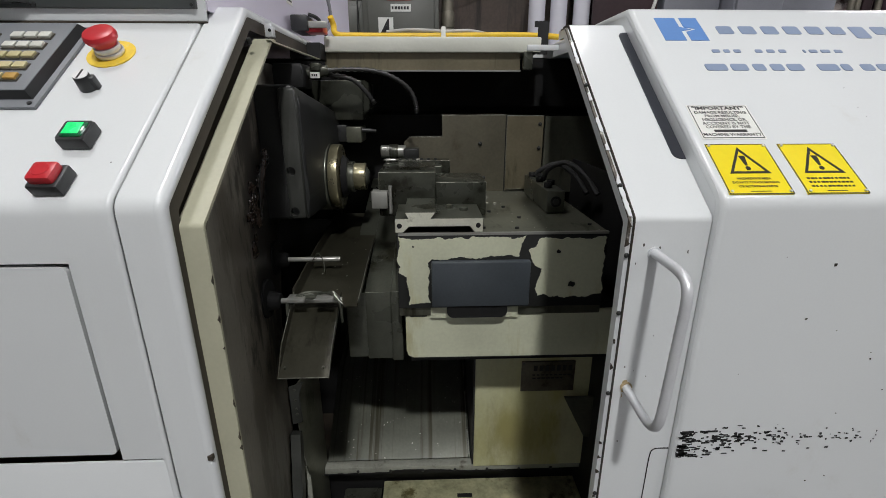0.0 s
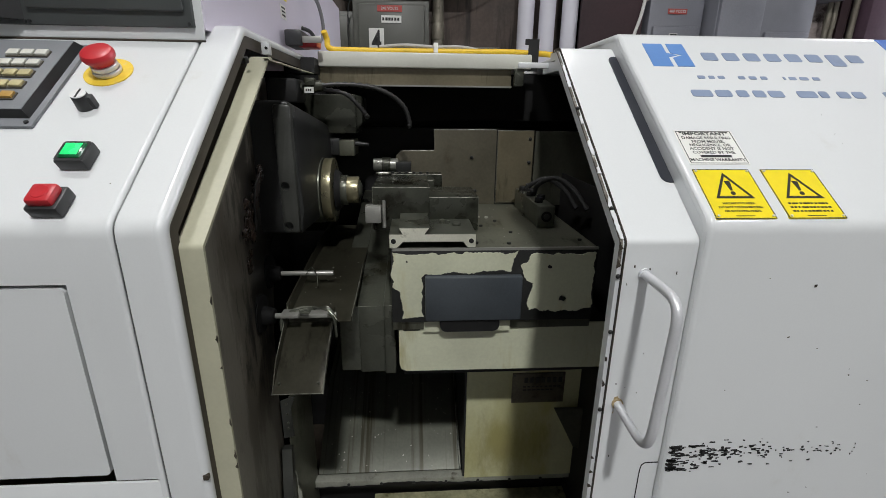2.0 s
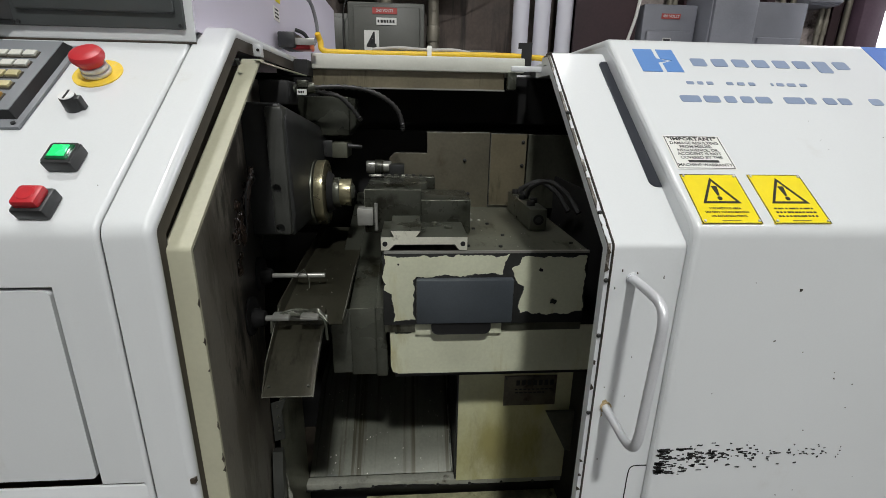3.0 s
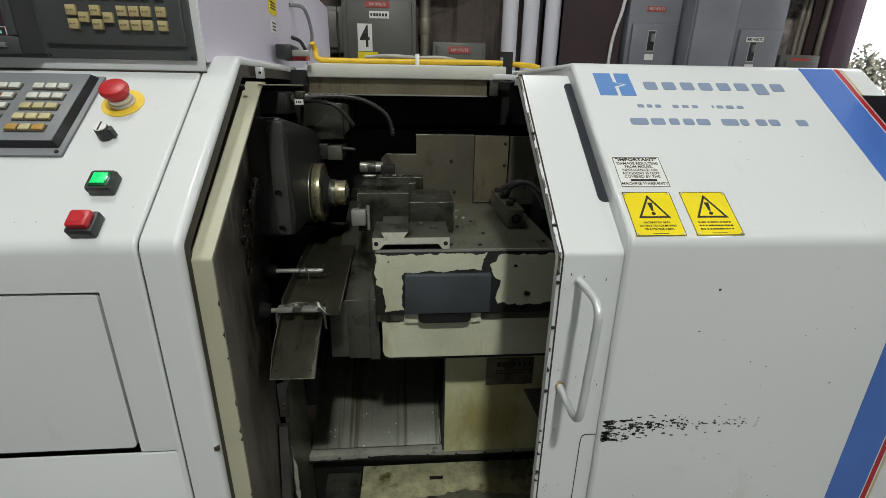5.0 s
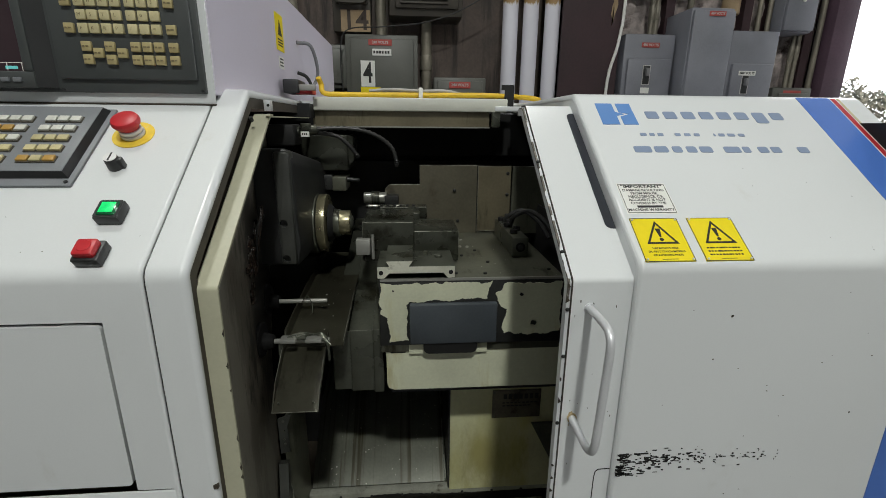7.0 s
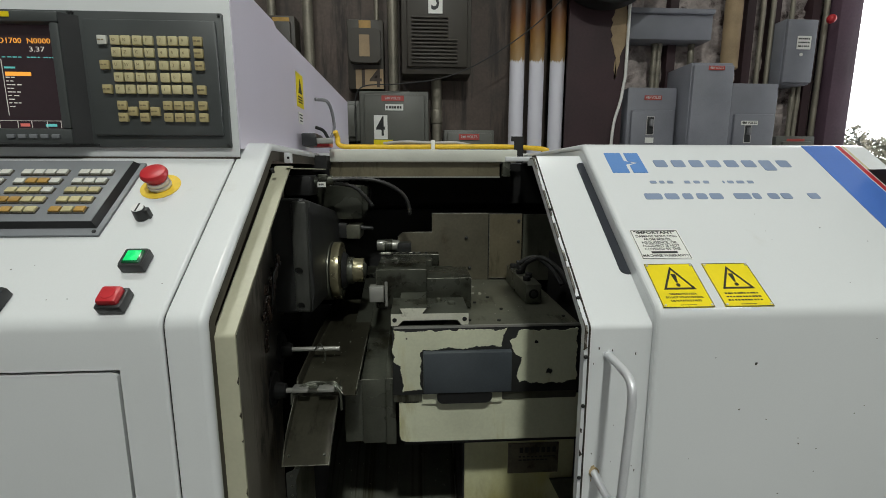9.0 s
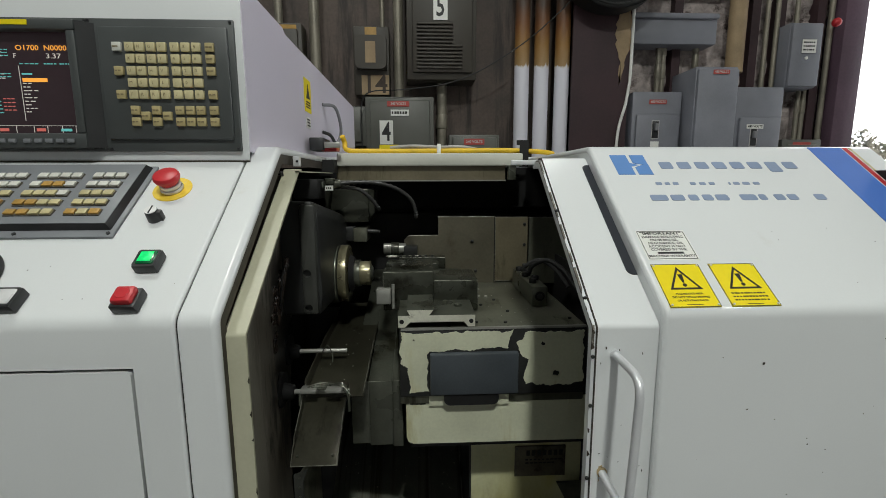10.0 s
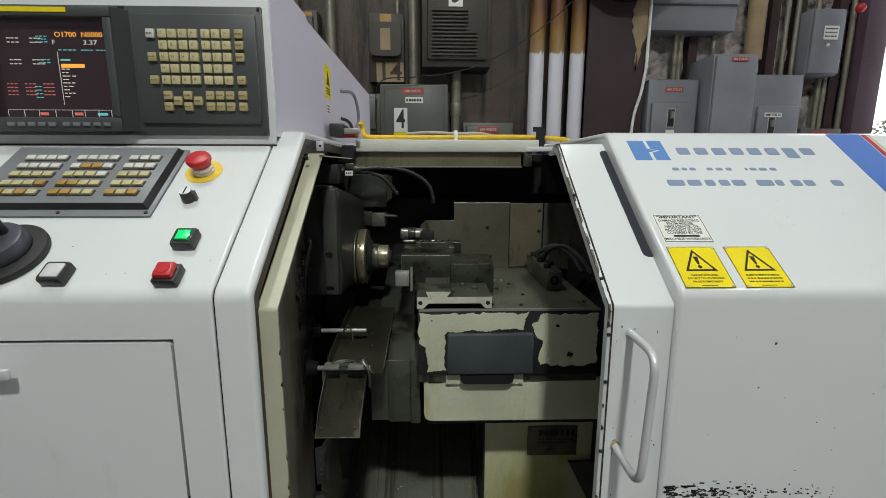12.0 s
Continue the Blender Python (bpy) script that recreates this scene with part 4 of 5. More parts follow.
# handwheel
hw = part("handwheel", C((-0.620, 0.060, 0), (-0.620, 0.060, 0.010), 0.051, seg=48, bev=0.003), RUBBER, lathe, "black pulse handwheel with a crank knob", SL)
part("dial", C((-0.620, 0.062, 0.010), (-0.620, 0.062, 0.030), 0.0355, 0.033, seg=48, bev=0.004), DIAL, hw, "", SL)
part("crank_knob", C((-0.612, 0.075, 0.028), (-0.612, 0.075, 0.056), 0.006, 0.0075, seg=16, bev=0.002), BLACKP, hw, "", SL)

# ---- cover on the right hand ----
bm = P(folded(0.0, 1.25, thick=0.004), 0.2380, 0.742, "x")
prism(bm, [(0.004, 0.0), (0.004, 1.14), (0.27, 1.36), (1.25, 1.36), (1.25, 0.0)], 0.730, 0.742, "x")
cover = part("cover", bm, WHITE, lathe, "white folded cover over the tool slide")
bm = bmesh.new()
tube(bm, [(0.2380, y, z) for y, z in folded(0.0, 0.66, thick=0.0070)[len(folded(0.0, 0.66)) // 2:][::-1]], 0.0070, 20)
part("rolled_edge", bm, WHITE, cover, "", smooth=70)
part("cover_side", P(folded(0.0, 0.66, shift=0.003, thick=0.026), 0.2318, 0.2344, "x"), WHITE, cover)
# black sheet added so the inside beyond the door stays dark
part("inner_dark_sheet", B(0.298, 0.302, 0.03, 0.93, 0.2, 1.13), BLACKM, cover)


def flat(name, pts, material, parent, label="", n=0.0006, n0=-0.001):
    """A thin piece on the slope: its outline in x and in metres up the slope."""
    return part(name, P(pts, n0, n), material, parent, label, SL)


def rect(x0, x1, y0, y1):
    return [(x0, y0), (x1, y0), (x1, y1), (x0, y1)]


flat("stripe", rect(0.625, 0.686, -0.008, 0.345), STRIPE, cover, "blue stripe")
flat("stripe", rect(0.689, 0.697, -0.008, 0.345), REDP, cover, "red stripe")
flat("stripe", rect(0.7005, 0.704, -0.008, 0.345), KEYY, cover, "thin gold stripe")
for a, b, m_ in ((0.625, 0.686, STRIPE), (0.689, 0.697, REDP), (0.7005, 0.704, KEYY)):
    part("stripe", B(a, b, -0.0006, 0.001, 0.0, 1.150), m_, cover)
# emblem and maker's words as plain shapes
uT, uB = 0.322, 0.268
flat("emblem", [(0.260, uT), (0.288, uT), (0.288, 0.300), (0.302, 0.294), (0.288, 0.290), (0.288, uB), (0.260, uB)], BLUE, cover, "blue emblem half")
flat("emblem", [(0.294, uT), (0.318, uT), (0.318, uB), (0.294, uB), (0.294, 0.288), (0.310, 0.295), (0.294, 0.299)], BLUE, cover, "blue emblem half")
for k in range(8):
    x = 0.337 + k * 0.0305
    flat("word_bar", rounded(x, x + 0.021, 0.2835 - (0.009 if k == 6 else 0), 0.302, 0.003), BLUEG, cover)
for a, b in ((0.312, 0.322), (0.327, 0.335), (0.340, 0.349), (0.368, 0.377), (0.383, 0.393), (0.399, 0.408), (0.431, 0.434), (0.439, 0.449), (0.454, 0.466), (0.472, 0.482)):
    flat("word_bar", rounded(a, b, 0.2410, 0.2475, 0.0014), BLUEG, cover)
for a, b in ((0.291, 0.318), (0.323, 0.344), (0.351, 0.366), (0.373, 0.389), (0.394, 0.414), (0.433, 0.459), (0.463, 0.475), (0.488, 0.504), (0.509, 0.525), (0.553, 0.570)):
    flat("word_bar", rounded(a, b, 0.2030, 0.2165, 0.003), BLUEG, cover)
# labels
imp = flat("notice_label", rect(0.241, 0.3105, 0.0815, 0.1375), PAPER, cover, "white printed notice with a black border", 0.0005)
bm = bmesh.new()
for r_ in (rect(0.2425, 0.309, 0.083, 0.0838), rect(0.2425, 0.309, 0.1353, 0.136), rect(0.2425, 0.2432, 0.083, 0.136), rect(0.3083, 0.309, 0.083, 0.136)):
    prism(bm, r_, 0.0004, 0.0008)
for k, line in enumerate(('"IMPORTANT"', "DAMAGE RESULTING", "FROM MISUSE,", "NEGLIGENCE, OR", "ACCIDENT IS NOT", "COVERED BY THE", "", "MACHINE WARRANTY")):
    u = 0.1315 - (0.0 if k == 0 else 0.0012) - k * 0.0060
    if line:
        lettering(bm, line, 0.0075 if k == 0 else 0.0062, Matrix.Translation((0.2757, u, 0.0007)), depth=0.0001, wide=1.25 if k == 0 else 1.0, bold=0.03 if k == 0 else 0.012)
    else:
        prism(bm, rect(0.258, 0.294, u - 0.0018, u + 0.0018), 0.0004, 0.0008)
part("print", bm, INK, imp, "", SL)


def hazard_label(x0, x1, lines, seed):
    pts = rect(x0, x1, 0.0045, 0.0735)
    o = flat("hazard_label", pts, YELLOW, cover, "yellow hazard label with a black warning triangle", 0.0005)
    cx, bm = (x0 + x1) / 2, bmesh.new()
    for r_ in (rect(x0, x1, 0.0045, 0.0052), rect(x0, x1, 0.0728, 0.0735), rect(x0, x0 + 0.0007, 0.0045, 0.0735), rect(x1 - 0.0007, x1, 0.0045, 0.0735)):
        prism(bm, r_, 0.0004, 0.0008)
    tri = [(cx - 0.021, 0.0315), (cx + 0.021, 0.0315), (cx, 0.0685)]
    inn = [(cx - 0.0165, 0.0342), (cx + 0.0165, 0.0342), (cx, 0.0632)]
    for i in range(3):
        j = (i + 1) % 3
        prism(bm, [tri[i], tri[j], inn[j], inn[i]], 0.0004, 0.0009)
    prism(bm, [(cx - 0.0012, 0.0425), (cx + 0.0012, 0.0425), (cx + 0.0032, 0.0560), (cx - 0.0032, 0.0560)], 0.0004, 0.0009)
    cyl(bm, (cx, 0.0385, 0.0004), (cx, 0.0385, 0.0009), 0.0026, seg=16)
    for k, line in enumerate(lines):
        u = 0.0245 - k * 0.0052
        if line:
            lettering(bm, line, 0.0039, Matrix.Translation((cx, u, 0.0007)), depth=0.0001, bold=0.02)
        else:
            rnd = random.Random(seed + k)
            for q in range(11):
                a = cx - 0.0225 + q * 0.0041
                prism(bm, rect(a, a + rnd.uniform(0.002, 0.0037), u - 0.0010, u + 0.0010), 0.0004, 0.0008)
    for a in (cx - 0.01,):
        prism(bm, rect(a, a + 0.02, 0.0075, 0.0083), 0.0004, 0.0008)
    part("print", bm, INK, o, "", SL)
    for a in (x0 + 0.003, x1 - 0.003):
        for u in (0.0075, 0.0705):
            part("rivet", C((a, u, 0), (a, u, 0.002), 0.0014, seg=10), ALU, o, "", SL)


hazard_label(0.2395, 0.3035, ("HAZARDOUS AREA", "DO NOT TOUCH MOVING", "OR ROTATING PARTS"), 1)
hazard_label(0.3170, 0.3785, ("", "", ""), 40)
# worn black sticker remains on the front
rnd = random.Random(5)
bm = bmesh.new()
for _ in range(420):
    t = rnd.random()
    x = 0.234 + 0.235 * t ** 1.5
    if rnd.random() < (1 - t) * 0.85 + 0.22:
        z = rnd.uniform(0.862, 0.899) if t < 0.3 else rnd.gauss(0.888, 0.008)
        w, h = rnd.uniform(0.001, 0.007) * (1.4 - t), rnd.uniform(0.0006, 0.0022)
        prism(bm, jagged(rect(x, x + w, z, z + h), h * 0.3, 0.002, rnd.random()), -0.0006, 0.001, "y")
for a, b in ((0.237, 0.250), (0.258, 0.278)):
    prism(bm, jagged(rect(a, b, 0.8985, 0.9005), 0.0004, 0.003, a), -0.0006, 0.001, "y")
part("worn_sticker", bm, INK, cover, "black remains of a scraped-off sticker")
for x, z, s in ((0.36, 1.10, 0.0025), (0.345, 1.04, 0.002), (0.50, 1.03, 0.0015), (0.43, 0.99, 0.0015), (0.56, 0.95, 0.002), (0.62, 1.09, 0.0015)):
    part("chip", P(jagged(rect(x, x + s, z, z + s), s * 0.3, s * 0.6, x), -0.0005, 0.001, "y"), GRIME, cover)

# ---- sliding door, pushed back under the cover ----
door = part("sliding_door", P(door_sheet(0.0, 0.32), 0.1540, 0.30, "x"), WHITE, lathe, "white sliding door with chipped edge, open")
# black sheet added over the door's white inner face
part("door_dark_sheet", P(door_sheet(0.9, 0.317, 0.004, 0.002), 0.1543, 0.2995, "x"), BLACKM, door, "black sheet added inside the door")
part("slot", P(rounded(0.2188, 0.246, 0.0812, 0.330, 0.009), 0.0002, 0.0012), SLOT, door, "long dark rounded slot", DS)
edge = part("door_edge", P(door_sheet(0.0, 0.32, 0.0035, 0.012), 0.1490, 0.1535, "x"), WHITE, door, "chipped and dirty edge of the door")
part("edge_line", P(door_sheet(0.0, 0.315, -0.0006, 0.003), 0.1534, 0.1542, "x"), GRIME, door)
part("edge_dirt", P(door_sheet(1.12, 0.31, 0.0028, 0.002), 0.1487, 0.1516, "x"), EDGEDIRT, door, "brown grime along the sloping edge")
for k, (u, h) in enumerate(((0.004, 0.062), (0.098, 0.012), (0.128, 0.03), (0.185, 0.018), (0.262, 0.055))):
    part("paint_remnant", P(jagged([(0.1486, u), (0.1526, u), (0.1524, u + h), (0.1486, u + h * 0.8)], 0.0008, 0.004, k), -0.0030, -0.0018), WHITE, door, "", DS)
rnd = random.Random(21)
for z in (0.52, 0.70, 0.80, 0.945, 1.045, 1.11):
    part("edge_bolt", ball(bmesh.new(), (0.1505, 0.0125, z), 0.0026, (1, 0.7, 1)), CAST, door)
for u in (0.045, 0.215):
    part("edge_bolt", ball(bmesh.new(), (0.1505, u, -0.002), 0.0026), CAST, door, "", DS)
for k in range(20):
    z = rnd.uniform(0.45, 1.14)
    h = rnd.uniform(0.002, 0.011)
    part("paint_chip", P(jagged([(0.1486, z), (0.1505 + 0.0025 * rnd.random(), z + 0.3 * h), (0.1502, z + 0.8 * h), (0.1486, z + h)], 0.001, 0.004, k), 0.0125, 0.0141, "y"), GRIME, door)
bm = bmesh.new()
pts = [(0.1777, 0.0115, 1.1130), (0.1772, -0.020, 1.1125), (0.1764, -0.044, 1.1110), (0.1757, -0.0555, 1.1050), (0.1752, -0.0600, 1.0930), (0.1745, -0.0605, 1.07), (0.1712, -0.0615, 1.0), (0.1702, -0.0615, 0.978), (0.1697, -0.0600, 0.9640), (0.1693, -0.0545, 0.9540), (0.1690, -0.042, 0.9495), (0.1688, -0.018, 0.9510), (0.1687, 0.0115, 0.9545)]
tube(bm, smooth_path(pts, 4), 0.0049, 16)
handle = part("handle", bm, ALU, door, "satin tubular door handle")
for x, z in ((0.1777, 1.1130), (0.1687, 0.9545)):
    part("handle_foot", C((x, 0.0106, z), (x, 0.0085, z), 0.0066, seg=20), RUSTD if z < 1 else ALU, door)
bm = tube(bmesh.new(), smooth_path([(0.2075, 0.0104, 0.40), (0.2085, 0.0104, 0.65), (0.2092, 0.0104, 0.82), (0.2098, 0.0104, 0.858), (0.2130, 0.0104, 0.8665), (0.2200, 0.0104, 0.868), (0.2310, 0.0104, 0.868)], 5), 0.0007, 8)
part("corner_seam", bm, BLACKM, door)

bm = P(jagged([(0.1622, 0.956), (0.165, 0.9625), (0.1685, 0.9635), (0.171, 0.958), (0.1662, 0.950), (0.1650, 0.940), (0.1645, 0.949)], 0.0007, 0.0025, 12), 0.0100, 0.0106, "y")
part("rust_bleed", bm, RUSTD, door, "rust bleeding from the handle foot")
rnd = random.Random(77)
for k in range(26):
    x, z, s_ = rnd.uniform(0.158, 0.222), rnd.uniform(0.45, 1.13), rnd.uniform(0.0004, 0.0013)
    part("speck", P(jagged(rect(x, x + s_, z, z + s_ * rnd.uniform(1, 3)), s_ * 0.3, s_, k), 0.0099, 0.0106, "y"), GRIME, door)
for k in range(22):
    x, z, s_ = rnd.uniform(0.25, 0.60), rnd.uniform(0.72, 1.13), rnd.uniform(0.0003, 0.0009)
    part("speck", P(jagged(rect(x, x + s_ * 2, z, z + s_), s_ * 0.3, s_, k), -0.0005, 0.001, "y"), GRIME, cover)
for k in range(14):
    x, u, s_ = rnd.uniform(0.25, 0.60), rnd.uniform(0.01, 0.17), rnd.uniform(0.0003, 0.0009)
    if not (x < 0.385 and u < 0.14):
        flat("speck", rect(x, x + s_, u, u + s_), GRIME, cover)
for k in range(5):
    x, u, s_ = rnd.uniform(-0.60, -0.345), rnd.uniform(0.01, 0.12), rnd.uniform(0.0003, 0.0008)
    flat("speck", rect(x, x + s_ * 1.5, u, u + s_), GRIME, console, n=0.0005)

# ---- top rails ----
beam = part("cross_beam", B(-0.268, 0.20, 0.640, 0.78, 1.362, 1.393, bev=0.003), BEAMW, lathe, "off-white cross beam above the work space")
part("beam_web", B(-0.272, 0.158, 0.655, 0.66, 1.326, 1.364), TANSH, lathe, "stained lower web of the cross beam")
part("beam_lip", B(-0.270, 0.158, 0.645, 0.66, 1.3235, 1.3265), BRUSHED, beam)
part("beam_end", B(0.160, 0.180, 0.625, 0.64, 1.326, 1.363, bev=0.002), STEEL, beam)
# added near-black sheet: keeps the space behind the beam dark
part("roof_dark_sheet", B(-0.62, 0.74, 0.772, 0.778, 1.25, 1.3605), DEEPDARK, lathe, "black sheet added under the roof to keep it dark")
part("roof", B(-0.33, 0.74, 0.78, 1.35, 1.364, 1.39), WHITE, lathe, "machine roof behind the cross beam")
part("roof_rail", B(0.165, 0.245, 0.617, 0.622, 1.363, 1.375, bev=0.002), WHITE, lathe, "white roof rail")
bm = B(0.196, 0.219, 0.66, 0.664, 1.36, 1.427)
box(bm, 0.188, 0.196, 0.66, 0.664, 1.415, 1.427)
part("bracket", bm, BLACKM, lathe, "small black upright bracket")
# black instead of white: the dark recess under the rail is its colour
part("frame_rail_dark", B(-0.331, -0.268, 0.60, 0.66, 1.345, 1.376), BLACKM, lathe)
bm = bmesh.new()
tube(bm, smooth_path([(-0.262, 0.70, 1.44), (-0.258, 0.71, 1.425), (-0.25, 0.70, 1.405), (-0.2, 0.70, 1.402), (0.0, 0.705, 1.403), (0.15, 0.70, 1.404), (0.26, 0.70, 1.400), (0.30, 0.72, 1.396)]), 0.0065, 12)
tagged(part("yellow_cable", bm, YCABLE), "thick yellow cable lying along the cross beam", "cable")
bm = bmesh.new()
tube(bm, smooth_path([(-0.14, 0.72, 1.412), (-0.08, 0.715, 1.416), (-0.01, 0.715, 1.413), (0.05, 0.715, 1.414), (0.10, 0.71, 1.405)]), 0.0045, 10)
tagged(part("grey_cable", bm, GCABLE), "pale grey cable tied to the yellow cable", "cable")
bm = B(-0.016, -0.006, 0.688, 0.722, 1.393, 1.42, bev=0.002)
tagged(part("cable_clip", bm, PAPER), "white clip holding the cables on the beam", "clip")


# ---- work space ----
def wall_x(y):
    """The slanting left-hand inner wall."""
    return -0.2728 - 0.175 * (y - 0.026)


bm = prism(bmesh.new(), [(0.0285, 0.25), (0.0285, 1.136), (0.295, 1.322), (0.62, 1.336), (0.62, 1.05), (0.44, 1.02), (0.43, 0.94), (0.37, 0.86), (0.345, 0.72), (0.345, 0.25)], -0.006, 0.0, "x")
for v in bm.verts:
    v.co.x += wall_x(v.co.y)
inner = part("inner_wall", bm, WALLIN, lathe, "oily grey inner wall stained black")
part("wall_top", P([(0.29, 1.343), (0.60, 1.345), (0.60, 1.343), (0.30, 1.341)], -0.277, -0.270, "x"), CREAM, inner)
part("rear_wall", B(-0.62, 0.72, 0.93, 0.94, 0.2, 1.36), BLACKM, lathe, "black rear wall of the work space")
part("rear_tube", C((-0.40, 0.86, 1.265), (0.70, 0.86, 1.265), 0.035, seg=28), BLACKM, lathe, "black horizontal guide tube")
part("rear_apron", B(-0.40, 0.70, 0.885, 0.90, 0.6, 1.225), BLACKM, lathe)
# unseen black sheets added to close off the sides
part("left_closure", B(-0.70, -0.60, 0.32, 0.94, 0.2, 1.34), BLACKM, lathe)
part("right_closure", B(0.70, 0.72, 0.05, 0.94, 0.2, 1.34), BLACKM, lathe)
part("chip_pan", B(-0.62, 0.72, 0.02, 0.94, 0.19, 0.21), GRIME, lathe, "dark chip pan under the work space")

def bore(ob, cutter):
    """Cut a hole through a finished part."""
    me = bpy.data.meshes.new("cutter")
    cutter.to_mesh(me)
    tool = bpy.data.objects.new("cutter", me)
    bpy.context.scene.collection.objects.link(tool)
    tool.matrix_world = ob.matrix_world
    md = ob.modifiers.new("bore", "BOOLEAN")
    md.operation, md.object, md.solver = "DIFFERENCE", tool, "EXACT"
    dg = bpy.context.evaluated_depsgraph_get()
    cut = bpy.data.meshes.new_from_object(ob.evaluated_get(dg))
    ob.modifiers.clear()
    ob.data = cut
    bpy.data.objects.remove(tool)


# headstock
bm = bmesh.new()
prism(bm, [(-0.345, 1.060), (-0.262, 1.060), (-0.258, 1.10), (-0.262, 1.262), (-0.270, 1.288), (-0.345, 1.288)], 0.372, 0.66, "y")
for v in bm.verts:
    if v.co.y > 0.5 and v.co.x > -0.3:
        v.co.x += 0.016
    if v.co.y > 0.5 and v.co.z > 1.2:
        v.co.z -= 0.05
bmesh.ops.bevel(bm, geom=bm.edges[:], offset=0.006, segments=3, affect="EDGES", profile=0.5)
head = part("headstock", bm, CAST, lathe, "dark cast-iron headstock", smooth=50)
# lighter iron than the headstock: the boss's lit face is in the colour
bossob = part("boss", B(-0.294, -0.264, 0.362, 0.40, 1.064, 1.282, bev=0.006), CASTL, head, "raised flange with bolt holes")
HOLES = ((-0.2835, 1.147), (-0.283, 1.077), (-0.308, 1.077))
for ob_ in (bossob, head):
    bm = bmesh.new()
    for x, z in HOLES:
        cyl(bm, (x, 0.34, z), (x, 0.418, z), 0.0078, seg=24)
    bore(ob_, bm)
# black plugs at the bores' ends hold the dark of the holes
for x, z in HOLES:
    part("bore_dark_end", C((x, 0.395, z), (x, 0.43, z), 0.0060, seg=20), DEEPDARK, head)
YS, ZS = 0.54, 1.110
part("spindle_flange", C((-0.285, YS, ZS), (-0.250, YS, ZS), 0.0685, seg=64, bev=0.0012), STEEL, head, "round dark steel spindle flange")
part("spindle_ring", C((-0.2475, YS, ZS), (-0.229, YS, ZS), 0.0670, seg=64, bev=0.0012), GOLD, head, "straw-coloured spindle ring")
part("spindle_cone", C((-0.226, YS, ZS), (-0.216, YS, ZS), 0.045, 0.036, seg=40), BLACKM, head)
bm = C((-0.214, YS, ZS), (-0.179, YS, ZS), 0.0285, seg=40, bev=0.0015)
part("collet_nose", bm, GOLD, head, "bright collet nose")
part("nose_collar", C((-0.217, YS, ZS), (-0.203, YS, ZS), 0.0315, seg=40, bev=0.001), STEEL, head)
part("collet_bore", C((-0.1795, YS, ZS), (-0.1735, YS, ZS), 0.020, 0.014, seg=32, bev=0.002), STEEL, head)
part("collet_hole", C((-0.1738, YS, ZS), (-0.1728, YS, ZS), 0.007, seg=20), BLACKM, head)

# block over the spindle with its coolant hoses
bm = B(-0.30, -0.19, 0.625, 0.76, 1.222, 1.305, bev=0.003)
prism(bm, [(-0.19, 1.232), (-0.178, 1.245), (-0.178, 1.30), (-0.19, 1.305)], 0.64, 0.74, "y")
blk = part("tool_block", bm, OILBLK, lathe, "grey steel block above the spindle")
part("clamp_bar", B(-0.275, -0.228, 0.618, 0.70, 1.175, 1.212, bev=0.003), CAST, blk, "dark clamp bar with socket screws")
part("tool_bit", B(-0.2285, -0.195, 0.610, 0.69, 1.1745, 1.208, bev=0.002), SHEET, blk, "square steel tool holder")
part("tool_tip", C((-0.195, 0.63, 1.20), (-0.165, 0.63, 1.198), 0.006, 0.004, seg=14), CAST, blk)
for k in range(4):
    for j in range(2):
        x, z = -0.268 + k * 0.011, 1.184 + j * 0.018
        if x < -0.236:
            part("socket_screw", C((x, 0.616, z), (x, 0.62, z), 0.0036, seg=10), BLACKM, blk)
part("dark_fitting", B(-0.34, -0.285, 0.50, 0.58, 1.285, 1.33, bev=0.006), BLACKM, lathe)


def coolant_hose(pts, label):
    p = smooth_path(pts, 7)
    rad = [0.0056 if k % 2 else 0.0034 for k in range(len(p))]
    rad[-2:] = [0.004, 0.0025]
    bm = tube(bmesh.new(), p, 0.006, 12, rad)
    return part("coolant_hose", bm, HOSE, lathe, label, smooth=60)


part("hose_fitting", C((-0.285, 0.545, 1.313), (-0.245, 0.55, 1.319), 0.011, seg=16), STEEL, lathe, "steel hose fitting")
part("hose_nut", B(-0.276, -0.256, 0.528, 0.545, 1.318, 1.332, bev=0.002), STEEL, lathe)
tag = part("fitting_tag", B(-0.276, -0.258, 0.527, 0.530, 1.304, 1.315), PAPER, lathe, "small white tag")
part("tag_print", dashes(bmesh.new(), -0.273, -0.261, 1.3095, 0.004, 0.5266, 3, n=3), INK, tag)
coolant_hose([(-0.25, 0.55, 1.319), (-0.20, 0.555, 1.322), (-0.15, 0.56, 1.318), (-0.11, 0.565, 1.303), (-0.083, 0.57, 1.28), (-0.072, 0.572, 1.25), (-0.072, 0.572, 1.236)], "black segmented coolant hose")
coolant_hose([(-0.25, 0.56, 1.312), (-0.205, 0.565, 1.305), (-0.18, 0.57, 1.285), (-0.162, 0.575, 1.262), (-0.158, 0.575, 1.256)], "short black segmented coolant hose")

# pins on the left wall and the parts chute that they carry
for y, z, x1 in ((0.372, 0.985, -0.213), (0.252, 0.957, -0.19)):
    xw = wall_x(y)
    bm = C((xw - 0.004, y, z + 0.004), (xw + 0.008, y, z + 0.004), 0.031, seg=32, bev=0.003)
    cyl(bm, (xw + 0.007, y, z), (xw + 0.026, y, z), 0.017, 0.012, seg=24, bev=0.002)
    pin = part("pin_boss", bm, BOSS, lathe, "black rubber boss on the inner wall")
    part("pin", C((xw, y, z), (x1, y, z), 0.0046, seg=16, bev=0.001), BRUSHED, pin, "bright steel pin")
